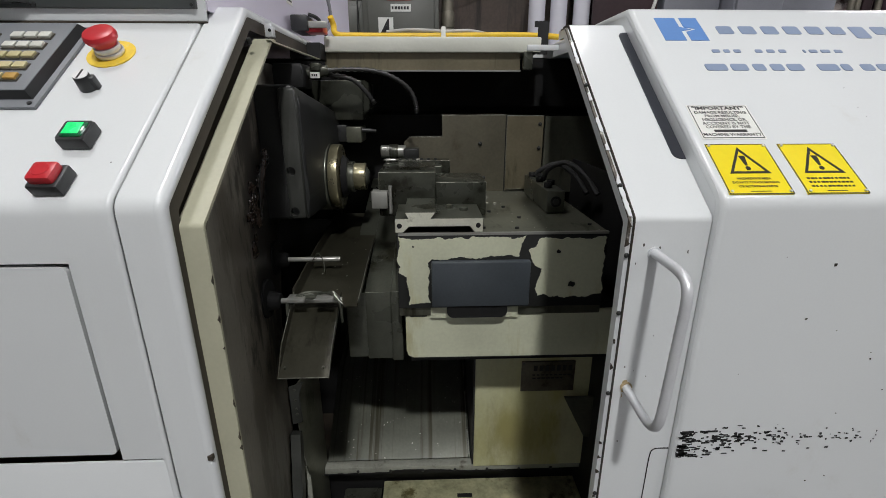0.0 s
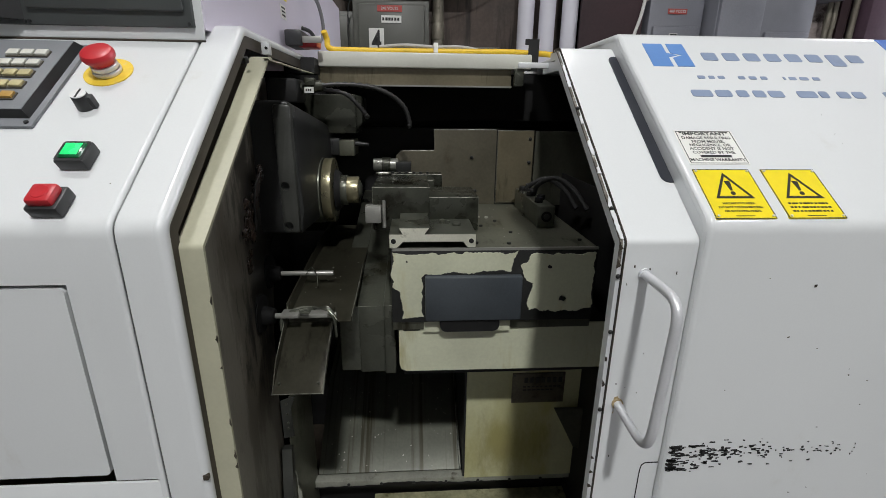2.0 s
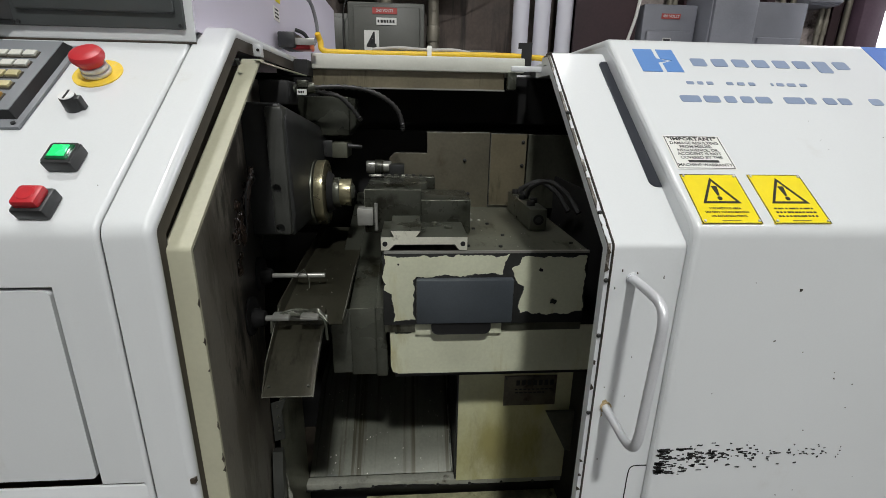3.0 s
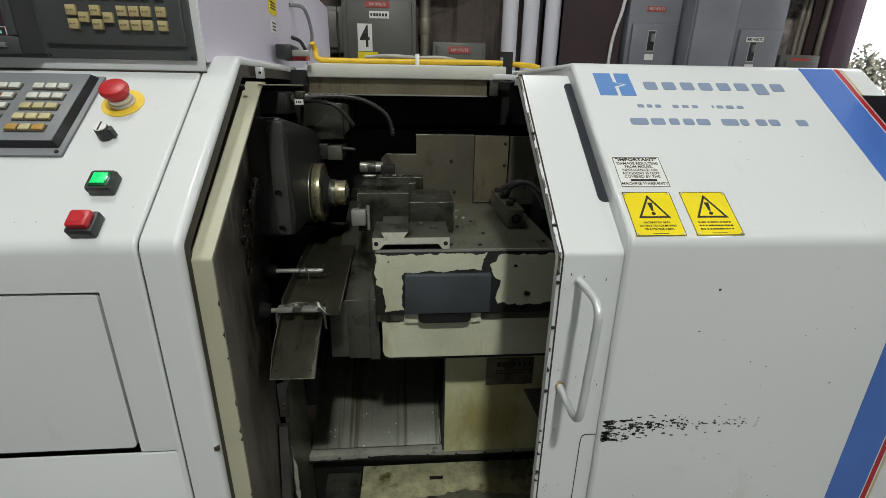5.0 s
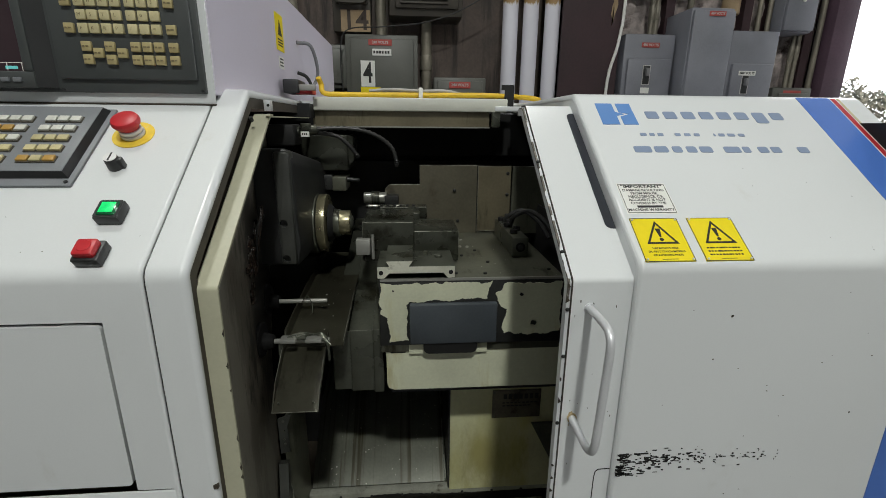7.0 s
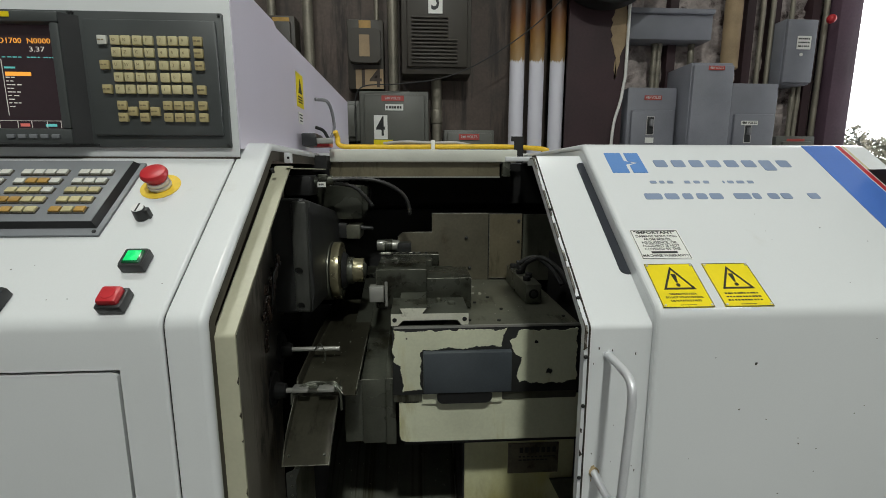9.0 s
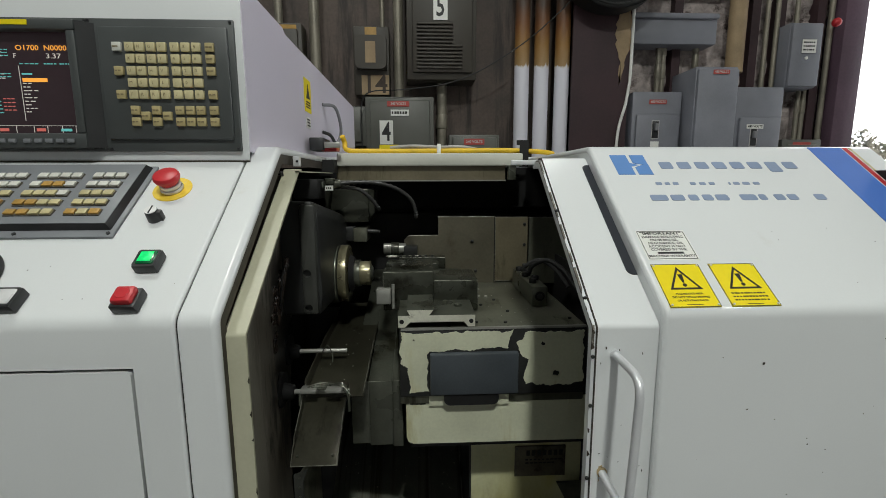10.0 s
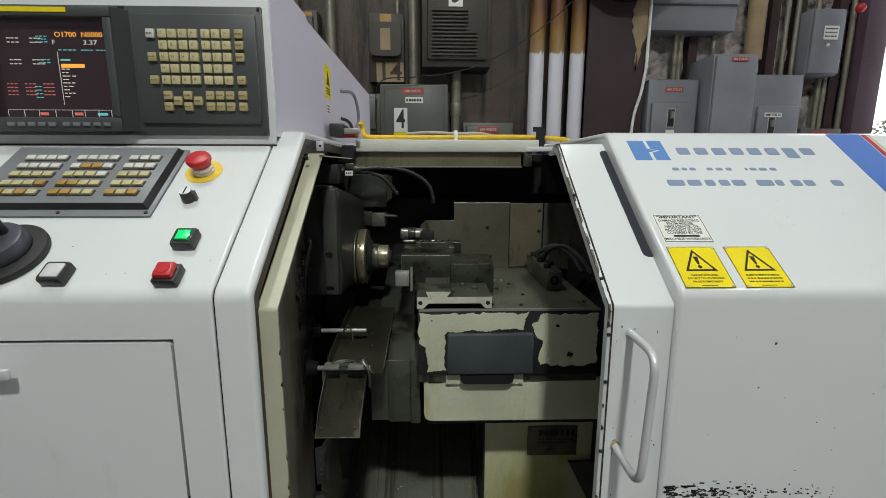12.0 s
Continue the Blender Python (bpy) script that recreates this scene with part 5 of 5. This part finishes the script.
# chute: a sloping channel
def chute_piece(x0, x1, h0, h1, cut):
    bm = bmesh.new()
    line = [CH[0], CH[1], CH[2]]
    lo = [(y, z + h0) for y, z in line]
    hi = [(y + (cut if k == 0 else 0), z + h1 + (0.6 * cut if k == 0 else 0)) for k, (y, z) in enumerate(line)]
    return prism(bm, lo + hi[::-1], x0, x1, "x")


CH = ((0.150, 0.880), (0.265, 0.947), (0.28, 0.951))
chute = part("parts_chute", chute_piece(-0.269, -0.198, 0.0, 0.002, 0), DARKSH, lathe, "oily sloping sheet-steel parts chute")
part("chute_wall", chute_piece(-0.2705, -0.269, 0.0, 0.020, 0.03), DARKSH, chute)
part("chute_wall", chute_piece(-0.198, -0.1965, 0.0, 0.010, 0.03), DARKSH, chute)
CH = ((0.255, 0.944), (0.45, 0.970), (0.72, 0.988))
upper = part("upper_chute", chute_piece(-0.270, -0.168, -0.002, 0.0, 0), DARKSH, lathe, "oily upper length of the parts chute")
part("upper_wall", chute_piece(-0.272, -0.270, 0.0, 0.022, 0.01), DARKSH, upper)
part("upper_wall", chute_piece(-0.168, -0.1665, -0.002, 0.005, 0.0), DARKSH, upper)
for x in (-0.262, -0.206):
    part("chute_bolt", C((x, 0.163, 0.889), (x, 0.161, 0.893), 0.0018, seg=10), STEEL, chute)
# clamp and wire round the chute
bm = bmesh.new()
tube(bm, smooth_path([(-0.273, 0.232, 0.935), (-0.272, 0.236, 0.955), (-0.262, 0.240, 0.960), (-0.235, 0.240, 0.961), (-0.205, 0.240, 0.960), (-0.192, 0.238, 0.952), (-0.189, 0.236, 0.920)]), 0.0024, 10)
UP = Matrix.Translation((0, 0, 0.006))
clamp = part("chute_clamp", bm, STEEL, lathe, "bent steel clamp holding the chute on its pin", UP)
for x in (-0.258, -0.214):
    part("clamp_pad", B(x - 0.014, x + 0.014, 0.228, 0.25, 0.957, 0.964, bev=0.002), BRUSHED, clamp, "", UP)
rnd = random.Random(3)
bm = bmesh.new()
for k in range(7):
    o = rnd.uniform(-0.006, 0.006)
    bm = tube(bmesh.new(), smooth_path([(-0.275, 0.235, 0.950 + o), (-0.255, 0.24 + o, 0.965 + o), (-0.23, 0.245, 0.968 + o), (-0.20, 0.24, 0.965 - o), (-0.186, 0.235 - o, 0.950 + o)]), 0.0011, 6)
    part("tie_wire", bm, STEEL, clamp, "twisted tie wire", UP)
bm = bmesh.new()
tube(bm, smooth_path([(-0.262, 0.365, 0.985), (-0.25, 0.362, 1.0), (-0.243, 0.365, 0.985), (-0.24, 0.358, 0.975), (-0.239, 0.352, 0.968)]), 0.001, 6)
part("tie_wire", bm, STEEL, clamp, "twisted tie wire")

# telescopic way covers between chute and slide
for k, (x0, x1, y0, z1) in enumerate(((-0.205, -0.165, 0.352, 0.925), (-0.168, -0.118, 0.345, 0.929), (-0.121, -0.100, 0.338, 0.933))):
    bm = B(x0, x1, y0, 0.86, 0.79, z1, bev=0.0025)
    for v in bm.verts:
        if v.co.y > 0.7 and v.co.z > 0.85:
            v.co.z += 0.13
    part("way_cover", bm, STEEL, lathe, "telescopic steel way cover")

# ---- tool slide ----
slide = part("tool_slide", B(-0.103, 0.254, 0.303, 0.70, 0.90, 1.052, bev=0.003), SHEET, lathe, "steel gang-tool slide with flaking cream paint")
# front plate, bare where the paint has flaked off
part("front_plate", B(-0.103, 0.252, 0.298, 0.304, 0.918, 1.050, bev=0.001), CAST, slide, "bare dark front plate")
outline = [(-0.098, 1.044), (0.115, 1.045), (0.104, 1.030), (0.10, 1.012), (0.03, 1.010), (-0.045, 1.008), (-0.052, 1.000), (-0.050, 0.93), (-0.085, 0.926), (-0.082, 0.950), (-0.088, 0.975), (-0.102, 0.985), (-0.101, 1.01)]
part("paint_patch", P(jagged(jagged(outline, 0.0030, 0.011, 8), 0.0009, 0.0024, 18), 0.2964, 0.2984, "y"), CREAMI, slide, "flaking cream paint")
outline = [(0.135, 1.042), (0.16, 1.043), (0.248, 1.043), (0.249, 0.942), (0.20, 0.936), (0.138, 0.940), (0.132, 0.955), (0.142, 0.985), (0.125, 1.003), (0.120, 1.02)]
part("paint_patch", P(jagged(jagged(outline, 0.0030, 0.011, 9), 0.0009, 0.0024, 19), 0.2964, 0.2984, "y"), CREAMI, slide, "flaking cream paint")
for x, z, s in ((0.19, 0.958, 0.010), (0.165, 1.018, 0.006), (-0.09, 0.955, 0.004), (-0.078, 1.03, 0.003)):
    part("chip", P(jagged([(x, z), (x + s, z - 0.3 * s), (x + s * 1.2, z + 0.5 * s), (x + 0.3 * s, z + 0.9 * s)], s * 0.15, s * 0.4, x), 0.2955, 0.2966, "y"), BLACKM, slide)
part("bumper", B(-0.046, 0.121, 0.285, 0.300, 0.925, 1.006, bev=0.003), BLOCK, slide, "slate-grey rectangular wiper block")
# the wiper block's shadow, drawn as a black patch
part("painted_shadow", P(rounded(-0.02, 0.085, 0.902, 0.93, 0.012), 0.29, 0.30, "y"), BLACKM, slide)
part("tab", B(-0.048, 0.106, 0.301, 0.3045, 0.897, 0.922), CREAMI, slide, "stained tab under the wiper")
bm = P([(-0.0925, 0.830), (-0.089, 0.819), (-0.079, 0.8145), (0.45, 0.8135), (0.45, 0.908), (-0.0925, 0.904)], 0.307, 0.311, "y")
part("apron", bm, CREAMI, slide, "cream apron plate below the slide")
part("apron_back", B(-0.085, 0.45, 0.320, 0.66, 0.80, 0.90), BLACKM, slide)
part("apron_scuff", P(jagged(rect(-0.085, -0.055, 0.897, 0.9005), 0.0006, 0.004, 2), 0.3062, 0.3076, "y"), STEEL, slide)
# dovetail plate
bm = P([(-0.105, 1.054), (-0.105, 1.078), (-0.083, 1.078), (-0.089, 1.089), (-0.038, 1.089), (-0.046, 1.078), (0.040, 1.078), (0.040, 1.054), (0.026, 1.054), (0.018, 1.064), (-0.082, 1.064), (-0.092, 1.054)], 0.300, 0.415, "y")
dov = part("dovetail_plate", bm, STEEL, slide, "ground steel dovetail plate")
bm = P([(-0.1045, 1.055), (-0.1045, 1.0775), (-0.0825, 1.0775), (-0.088, 1.088), (-0.039, 1.088), (-0.047, 1.0775), (0.0395, 1.0775), (0.0395, 1.055), (0.0265, 1.055), (0.0185, 1.065), (-0.0825, 1.065), (-0.0925, 1.055)], 0.2992, 0.3004, "y")
part("bright_edge", bm, GROUND, dov, "ground front edge, bright reflection put into its colour")
for x in (-0.098, 0.032):
    part("screw_hole", C((x, 0.2985, 1.066), (x, 0.302, 1.066), 0.0042, seg=16), BLACKM, dov)
part("set_screw", C((0.012, 0.36, 1.077), (0.012, 0.36, 1.083), 0.008, seg=14, bev=0.001), STEEL, dov)
part("set_screw", C((-0.012, 0.385, 1.077), (-0.012, 0.385, 1.083), 0.005, seg=14, bev=0.001), SHEET, dov)
# stepped tool blocks
part("step_block", B(-0.141, -0.035, 0.41, 0.56, 1.056, 1.138, bev=0.002), OILBLK, slide, "stepped steel tool block")
part("step_block", B(-0.0355, 0.058, 0.405, 0.52, 1.056, 1.120, bev=0.002), OILBLK, slide, "stepped steel tool block")
part("stop_block", B(-0.153, -0.124, 0.392, 0.42, 1.074, 1.105, bev=0.0015), BRUSHED, slide, "small bright stop block")
part("stop_pin", C((-0.119, 0.398, 1.064), (-0.119, 0.398, 1.115), 0.0033, seg=12), BRUSHED, slide)
for k, (x0, x1, y0, y1, z1) in enumerate(((-0.125, -0.02, 0.56, 0.60, 1.128), (-0.115, 0.0, 0.60, 0.64, 1.135), (-0.035, 0.03, 0.52, 0.57, 1.112))):
    part("tool_plate", B(x0, x1, y0, y1, 1.05, z1, bev=0.0015), OILBLK, slide)
for k in range(6):
    part("cap_screw", C((-0.112 + k * 0.016, 0.615, 1.134), (-0.112 + k * 0.016, 0.615, 1.139), 0.0035, seg=10), CAST, slide)
part("tool_cylinder", C((-0.158, 0.655, 1.150), (-0.10, 0.655, 1.150), 0.0145, seg=28, bev=0.002), CHUCK, slide, "bright round boring-tool holder")
part("tool_ring", C((-0.138, 0.655, 1.150), (-0.118, 0.655, 1.150), 0.0168, seg=28, bev=0.001), STEEL, slide)
for x in (-0.134, -0.126):
    part("ring_groove", C((x, 0.655, 1.150), (x + 0.0015, 0.655, 1.150), 0.0171, seg=28), CAST, slide)
part("bright_pin", C((-0.146, 0.628, 1.1335), (-0.122, 0.628, 1.1335), 0.0034, seg=14, bev=0.0008), BRIGHT, slide, "bright drill tip")
part("bright_pin", C((-0.076, 0.628, 1.1335), (-0.060, 0.628, 1.1335), 0.0030, seg=14, bev=0.0008), BRIGHT, slide)
for k in range(9):
    part("rack_tooth", B(-0.118 + k * 0.0085, -0.113 + k * 0.0085, 0.606, 0.612, 1.116, 1.122, bev=0.0005), STEEL, slide)
part("rack_end", B(-0.040, -0.018, 0.59, 0.61, 1.118, 1.126, bev=0.001), SHEET, slide)
part("tool_shank", C((-0.15, 0.63, 1.133), (-0.05, 0.63, 1.133), 0.0035, seg=12), STEEL, slide)
part("tool_clamp", B(-0.105, -0.07, 0.635, 0.67, 1.135, 1.158, bev=0.002), CAST, slide)
# back plates
bm = P([(-0.105, 1.05), (-0.105, 1.170), (-0.092, 1.182), (-0.015, 1.182), (-0.015, 1.231), (0.134, 1.231), (0.134, 1.05)], 0.670, 0.676, "y")
part("back_plate", bm, BACKP, slide, "stepped steel back plate of the slide")
part("back_plate", B(0.1365, 0.2235, 0.668, 0.676, 1.056, 1.229), TANSH, slide)
part("back_plate", B(0.2265, 0.60, 0.664, 0.676, 1.05, 1.228), SHEET, slide)
part("seam", B(0.133, 0.137, 0.6705, 0.674, 1.05, 1.231), BLACKM, slide)
for x, z in ((0.215, 1.21), (0.215, 1.155), (0.215, 1.10), (0.075, 1.166), (0.085, 1.085)):
    part("plate_bolt", ball(bmesh.new(), (x, 0.667, z), 0.0045), CAST, slide)
for x, y in ((0.082, 0.59), (0.092, 0.522), (0.102, 0.326), (0.075, 0.525), (0.105, 0.49), (0.045, 0.33), (0.12, 0.40), (0.07, 0.45), (0.235, 0.345)):
    part("top_screw", C((x, y, 1.051), (x, y, 1.0555), 0.0038, seg=10, bev=0.001), BRIGHT if y > 0.5 else CAST, slide)
part("top_edge", B(-0.10, 0.252, 0.2975, 0.303, 1.0495, 1.0535), BRUSHED, slide, "bright worn edge")
bm = B(0.179, 0.214, 0.43, 0.64, 1.053, 1.097, bev=0.003)
man = part("manifold", bm, STEEL, slide, "steel coolant manifold with black fittings")
part("port", C((0.1965, 0.4285, 1.076), (0.1965, 0.435, 1.076), 0.0105, seg=20), DEEPDARK, man)
part("port_bore", C((0.1965, 0.4275, 1.076), (0.1965, 0.435, 1.076), 0.006, seg=20), CAST, man)
for x, y in ((0.190, 0.47), (0.203, 0.50), (0.190, 0.54), (0.203, 0.58), (0.190, 0.61)):
    part("fitting", C((x, y, 1.095), (x, y, 1.107), 0.0085, seg=12, bev=0.002), BLACKM, man)
for y0, z in ((0.54, 1.135), (0.60, 1.125)):
    bm = tube(bmesh.new(), smooth_path([(0.197, y0, 1.10), (0.205, y0 - 0.01, z - 0.01), (0.235, y0 - 0.03, z + 0.005), (0.265, y0 - 0.06, z - 0.015), (0.285, y0 - 0.09, z - 0.05)]), 0.0055, 10)
    part("hose", bm, RUBBER, man, "black hose")

# ---- below the slide ----
bm = bmesh.new()
prism(bm, [(0.445, 0.455), (0.634, 0.587), (0.80, 0.62), (0.80, 0.61), (0.634, 0.577), (0.445, 0.445)], -0.293, 0.044, "x")
part("chip_ramp", bm, RAMP, lathe, "wet streaked sheet-steel chip ramp")
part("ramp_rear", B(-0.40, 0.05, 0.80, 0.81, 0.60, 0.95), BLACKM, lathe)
part("ramp_flange", P([(0.442, 0.452), (0.634, 0.588), (0.634, 0.60), (0.442, 0.466)], 0.038, 0.041, "x"), STEEL, lathe)
part("rib", P([(0.42, 0.457), (0.42, 0.80), (0.62, 0.80), (0.62, 0.60), (0.46, 0.457)], 0.0435, 0.0472, "x"), CAST, lathe, "dark upright rib beside the ramp")
basep = part("base_panel", B(0.0475, 0.60, 0.416, 0.452, 0.456, 0.80), DIRTY, lathe, "oily yellowed base panel")
plate = part("name_plate", B(0.146, 0.262, 0.4125, 0.4165, 0.659, 0.733, bev=0.001), PLATE, basep, "grimy maker's plate")
bm = bmesh.new()
for k in range(7):
    box(bm, 0.172 + k * 0.0125, 0.180 + k * 0.0125, 0.4120, 0.4126, 0.710, 0.723)
dashes(bm, 0.17, 0.255, 0.700, 0.003, 0.4124, 4, n=9)
dashes(bm, 0.17, 0.24, 0.692, 0.003, 0.4124, 5, n=7)
part("plate_print", bm, INK, plate)
for x, z in ((0.150, 0.664), (0.150, 0.728)):
    part("rivet", C((x, 0.4115, z), (x, 0.414, z), 0.0025, seg=10), STEEL, plate)
lip = part("front_lip", B(-0.296, 0.60, 0.420, 0.442, 0.4395, 0.4560, bev=0.0015), LIPM, lathe, "chipped pale lip below the ramp")
part("lip_chip", P(jagged([(-0.30, 0.437), (0.12, 0.437), (0.12, 0.4405), (0.02, 0.441), (-0.05, 0.447), (-0.13, 0.447), (-0.15, 0.442), (-0.30, 0.441)], 0.0015, 0.008, 6), 0.4186, 0.4206, "y"), BLACKM, lip)
for k in range(7):
    part("lip_bolt", ball(bmesh.new(), (-0.22 + k * 0.075, 0.419, 0.446 - 0.0006 * k), 0.0036, (1, 0.7, 1)), CAST, lip)
# black sheet added for the dark of the gap under the lip
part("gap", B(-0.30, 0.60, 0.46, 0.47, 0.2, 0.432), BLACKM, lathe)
pan = part("sump_lid", B(-0.165, 0.60, 0.26, 0.455, 0.372, 0.381, bev=0.002), MOSS, lathe, "stained cream sump lid")
part("sump_front", B(-0.165, 0.60, 0.252, 0.262, 0.21, 0.381, bev=0.002), CREAM, pan)
part("lid_slot", B(0.01, 0.045, 0.40, 0.41, 0.3805, 0.3822), BLACKM, pan)
part("lid_wear", P(jagged([(-0.12, 0.27), (0.30, 0.27), (0.30, 0.33), (0.1, 0.36), (-0.08, 0.34)], 0.006, 0.015, 7), 0.380, 0.3826), SHEET, pan, "bare worn patch")
part("sump_channel", B(-0.26, -0.17, 0.40, 0.455, 0.30, 0.362, bev=0.003), STEEL, lathe, "dark steel channel")
# left-hand lower sheets
bm = bmesh.new()
prism(bm, [(-0.312, 0.337), (-0.294, 0.442), (-0.296, 0.443), (-0.315, 0.338)], 0.20, 0.735)
side = part("side_sheet", bm, SHEET, lathe, "grey side sheet under the chute")
bm = bmesh.new()
prism(bm, [(-0.322, 0.74), (-0.294, 0.75), (-0.304, 0.722), (-0.302, 0.66), (-0.322, 0.655)], 0.330, 0.334, "y")
part("side_flange", bm, CASTL, side, "bolted flange")
for z in (0.735, 0.712, 0.692, 0.68):
    part("flange_bolt", C((-0.311, 0.327, z), (-0.311, 0.331, z), 0.0022, seg=10), STEEL, side)
bm = P([(0.292, 0.662), (0.318, 0.650), (0.318, 0.615), (0.235, 0.455), (0.170, 0.30), (0.110, 0.30), (0.190, 0.47)], 0.004, 0.022, "x")
for v in bm.verts:
    v.co.x += wall_x(v.co.y)
arm = part("support_arm", bm, CASTL, lathe, "dark diagonal support arm along the wall")
part("arm_bolt", C((-0.305, 0.286, 0.638), (-0.305, 0.292, 0.638), 0.006, seg=12), STEEL, arm)
part("arm_gusset", P(jagged([(-0.298, 0.60), (-0.291, 0.53), (-0.292, 0.44), (-0.300, 0.46)], 0.002, 0.01, 3), 0.302, 0.306, "y"), LIPM, arm)
part("side_bracket", P([(0.235, 0.66), (0.40, 0.66), (0.40, 0.52), (0.285, 0.56)], 0.385, 0.392, "y"), SHEET, lathe, "grey bent bracket")
part("door_lower_tab", P(jagged([(0.132, 0.50), (0.15, 0.505), (0.15, 0.40), (0.136, 0.42)], 0.002, 0.01, 5), 0.03, 0.034, "y"), CREAM, lathe)

# edge highlights laid on as pale strips of worn steel
def edge_highlight(parent, p, q, r=0.0011):
    return part("edge_highlight", C(p, q, r * 0.8, seg=8), EDGEHL, parent)


for p, q in (((-0.140, 0.4108, 1.1372), (-0.036, 0.4108, 1.1372)), ((-0.035, 0.4058, 1.1192), (0.057, 0.4058, 1.1192)), ((-0.140, 0.4108, 1.075), (-0.140, 0.4108, 1.137)), ((0.057, 0.4058, 1.08), (0.057, 0.4058, 1.119)),
             ((-0.015, 0.6702, 1.2308), (0.134, 0.6702, 1.2308)), ((-0.092, 0.6702, 1.1818), (-0.015, 0.6702, 1.1818)), ((0.137, 0.6682, 1.229), (0.223, 0.6682, 1.229)), ((0.1375, 0.6682, 1.06), (0.1375, 0.6682, 1.228)), ((0.227, 0.6642, 1.228), (0.30, 0.6642, 1.228)),
             ((0.1375, 0.6682, 1.0575), (0.223, 0.6682, 1.0575)), ((-0.124, 0.5602, 1.1275), (-0.021, 0.5602, 1.1275)), ((-0.114, 0.6002, 1.1345), (-0.001, 0.6002, 1.1345))):
    edge_highlight(slide, p, q, 0.0008)
for x0, x1, y, z in ((-0.204, -0.166, 0.3528, 0.9242), (-0.167, -0.119, 0.3458, 0.9282), (-0.120, -0.101, 0.3388, 0.9322)):
    edge_highlight(lathe, (x0, y, z), (x1, y, z), 0.0009)
edge_highlight(chute, (-0.269, 0.150, 0.8815), (-0.198, 0.150, 0.8815), 0.0009)
edge_highlight(chute, (-0.2698, 0.185, 0.921), (-0.2698, 0.265, 0.967), 0.0008)
edge_highlight(upper, (-0.1673, 0.262, 0.950), (-0.1673, 0.45, 0.976), 0.0008)
# drops and chips on the slide
rnd = random.Random(12)
bm = bmesh.new()
for _ in range(90):
    x, y, s = rnd.uniform(-0.09, 0.26), rnd.uniform(0.31, 0.66), rnd.uniform(0.0005, 0.0014)
    if not (x < 0.065 and y > 0.39) and not (x < 0.045 and y < 0.42):
        ball(bm, (x, y, 1.0525), s, (1, 1, 0.5))
for _ in range(14):
    x, y, s = rnd.uniform(-0.262, -0.175), rnd.uniform(0.28, 0.55), rnd.uniform(0.0005, 0.0014)
    ball(bm, (x, y, 0.9445 + 0.135 * (y - 0.255)), s, (1, 1, 0.5))
tagged(part("coolant_drops", bm, BRIGHT), "small coolant drops and chips on the oily steel", "drops", "", "stuff")

# ---- dirt ----
# tiny bright quads scattered over the ramp
rnd = random.Random(31)
bm = bmesh.new()
for _ in range(70):
    t = rnd.random()
    y, z = 0.447 + 0.187 * t, 0.4565 + 0.132 * t
    x, s = rnd.uniform(-0.28, 0.035), rnd.uniform(0.0008, 0.0022)
    q = [(x + s * math.cos(a), y + s * math.sin(a) * 0.8, z + s * math.sin(a) * 0.56 + 0.0008) for a in (rnd.random() + k * 1.57 for k in range(4))]
    bm.faces.new([bm.verts.new(p) for p in q])
tagged(part("bright_flecks", bm, BRIGHT), "small bright flecks on the wet ramp", "chips", "", "stuff")


# a wad of oily swarf clinging to the wall, with a loop standing off it
rnd, bm = random.Random(19), bmesh.new()
for _ in range(46):
    t = rnd.random()
    y, z = 0.235 + 0.075 * t + rnd.gauss(0, 0.016), 1.085 + 0.062 * t + rnd.gauss(0, 0.016)
    r = rnd.uniform(0.003, 0.0085)
    ball(bm, (wall_x(y) + 0.001, y, z), r, (0.6, rnd.uniform(0.7, 1.3), rnd.uniform(0.8, 2.0)))
for v in bm.verts:
    v.co += Vector((0.5, 1, 1)) * 0.0035 * noise.noise(v.co * 130)
tagged(part("swarf_wad", bm, PEEL, inner, "red-brown oily wad on the wall"), kind="stuff")
for k in range(4):
    o = 0.004 * k
    bm = tube(bmesh.new(), smooth_path([(wall_x(0.285) + 0.004, 0.285, 1.095 - o), (wall_x(0.29) + 0.014, 0.290 - o, 1.155), (wall_x(0.305) + 0.018, 0.305, 1.186 - o), (wall_x(0.325) + 0.014, 0.325 + o, 1.178 - o), (wall_x(0.33) + 0.004, 0.332, 1.135 + o)]), 0.0034 - 0.0005 * k, 8)
    part("swarf_loop", bm, RUBBER if k % 2 else PEEL, inner, "oily loop of swarf")
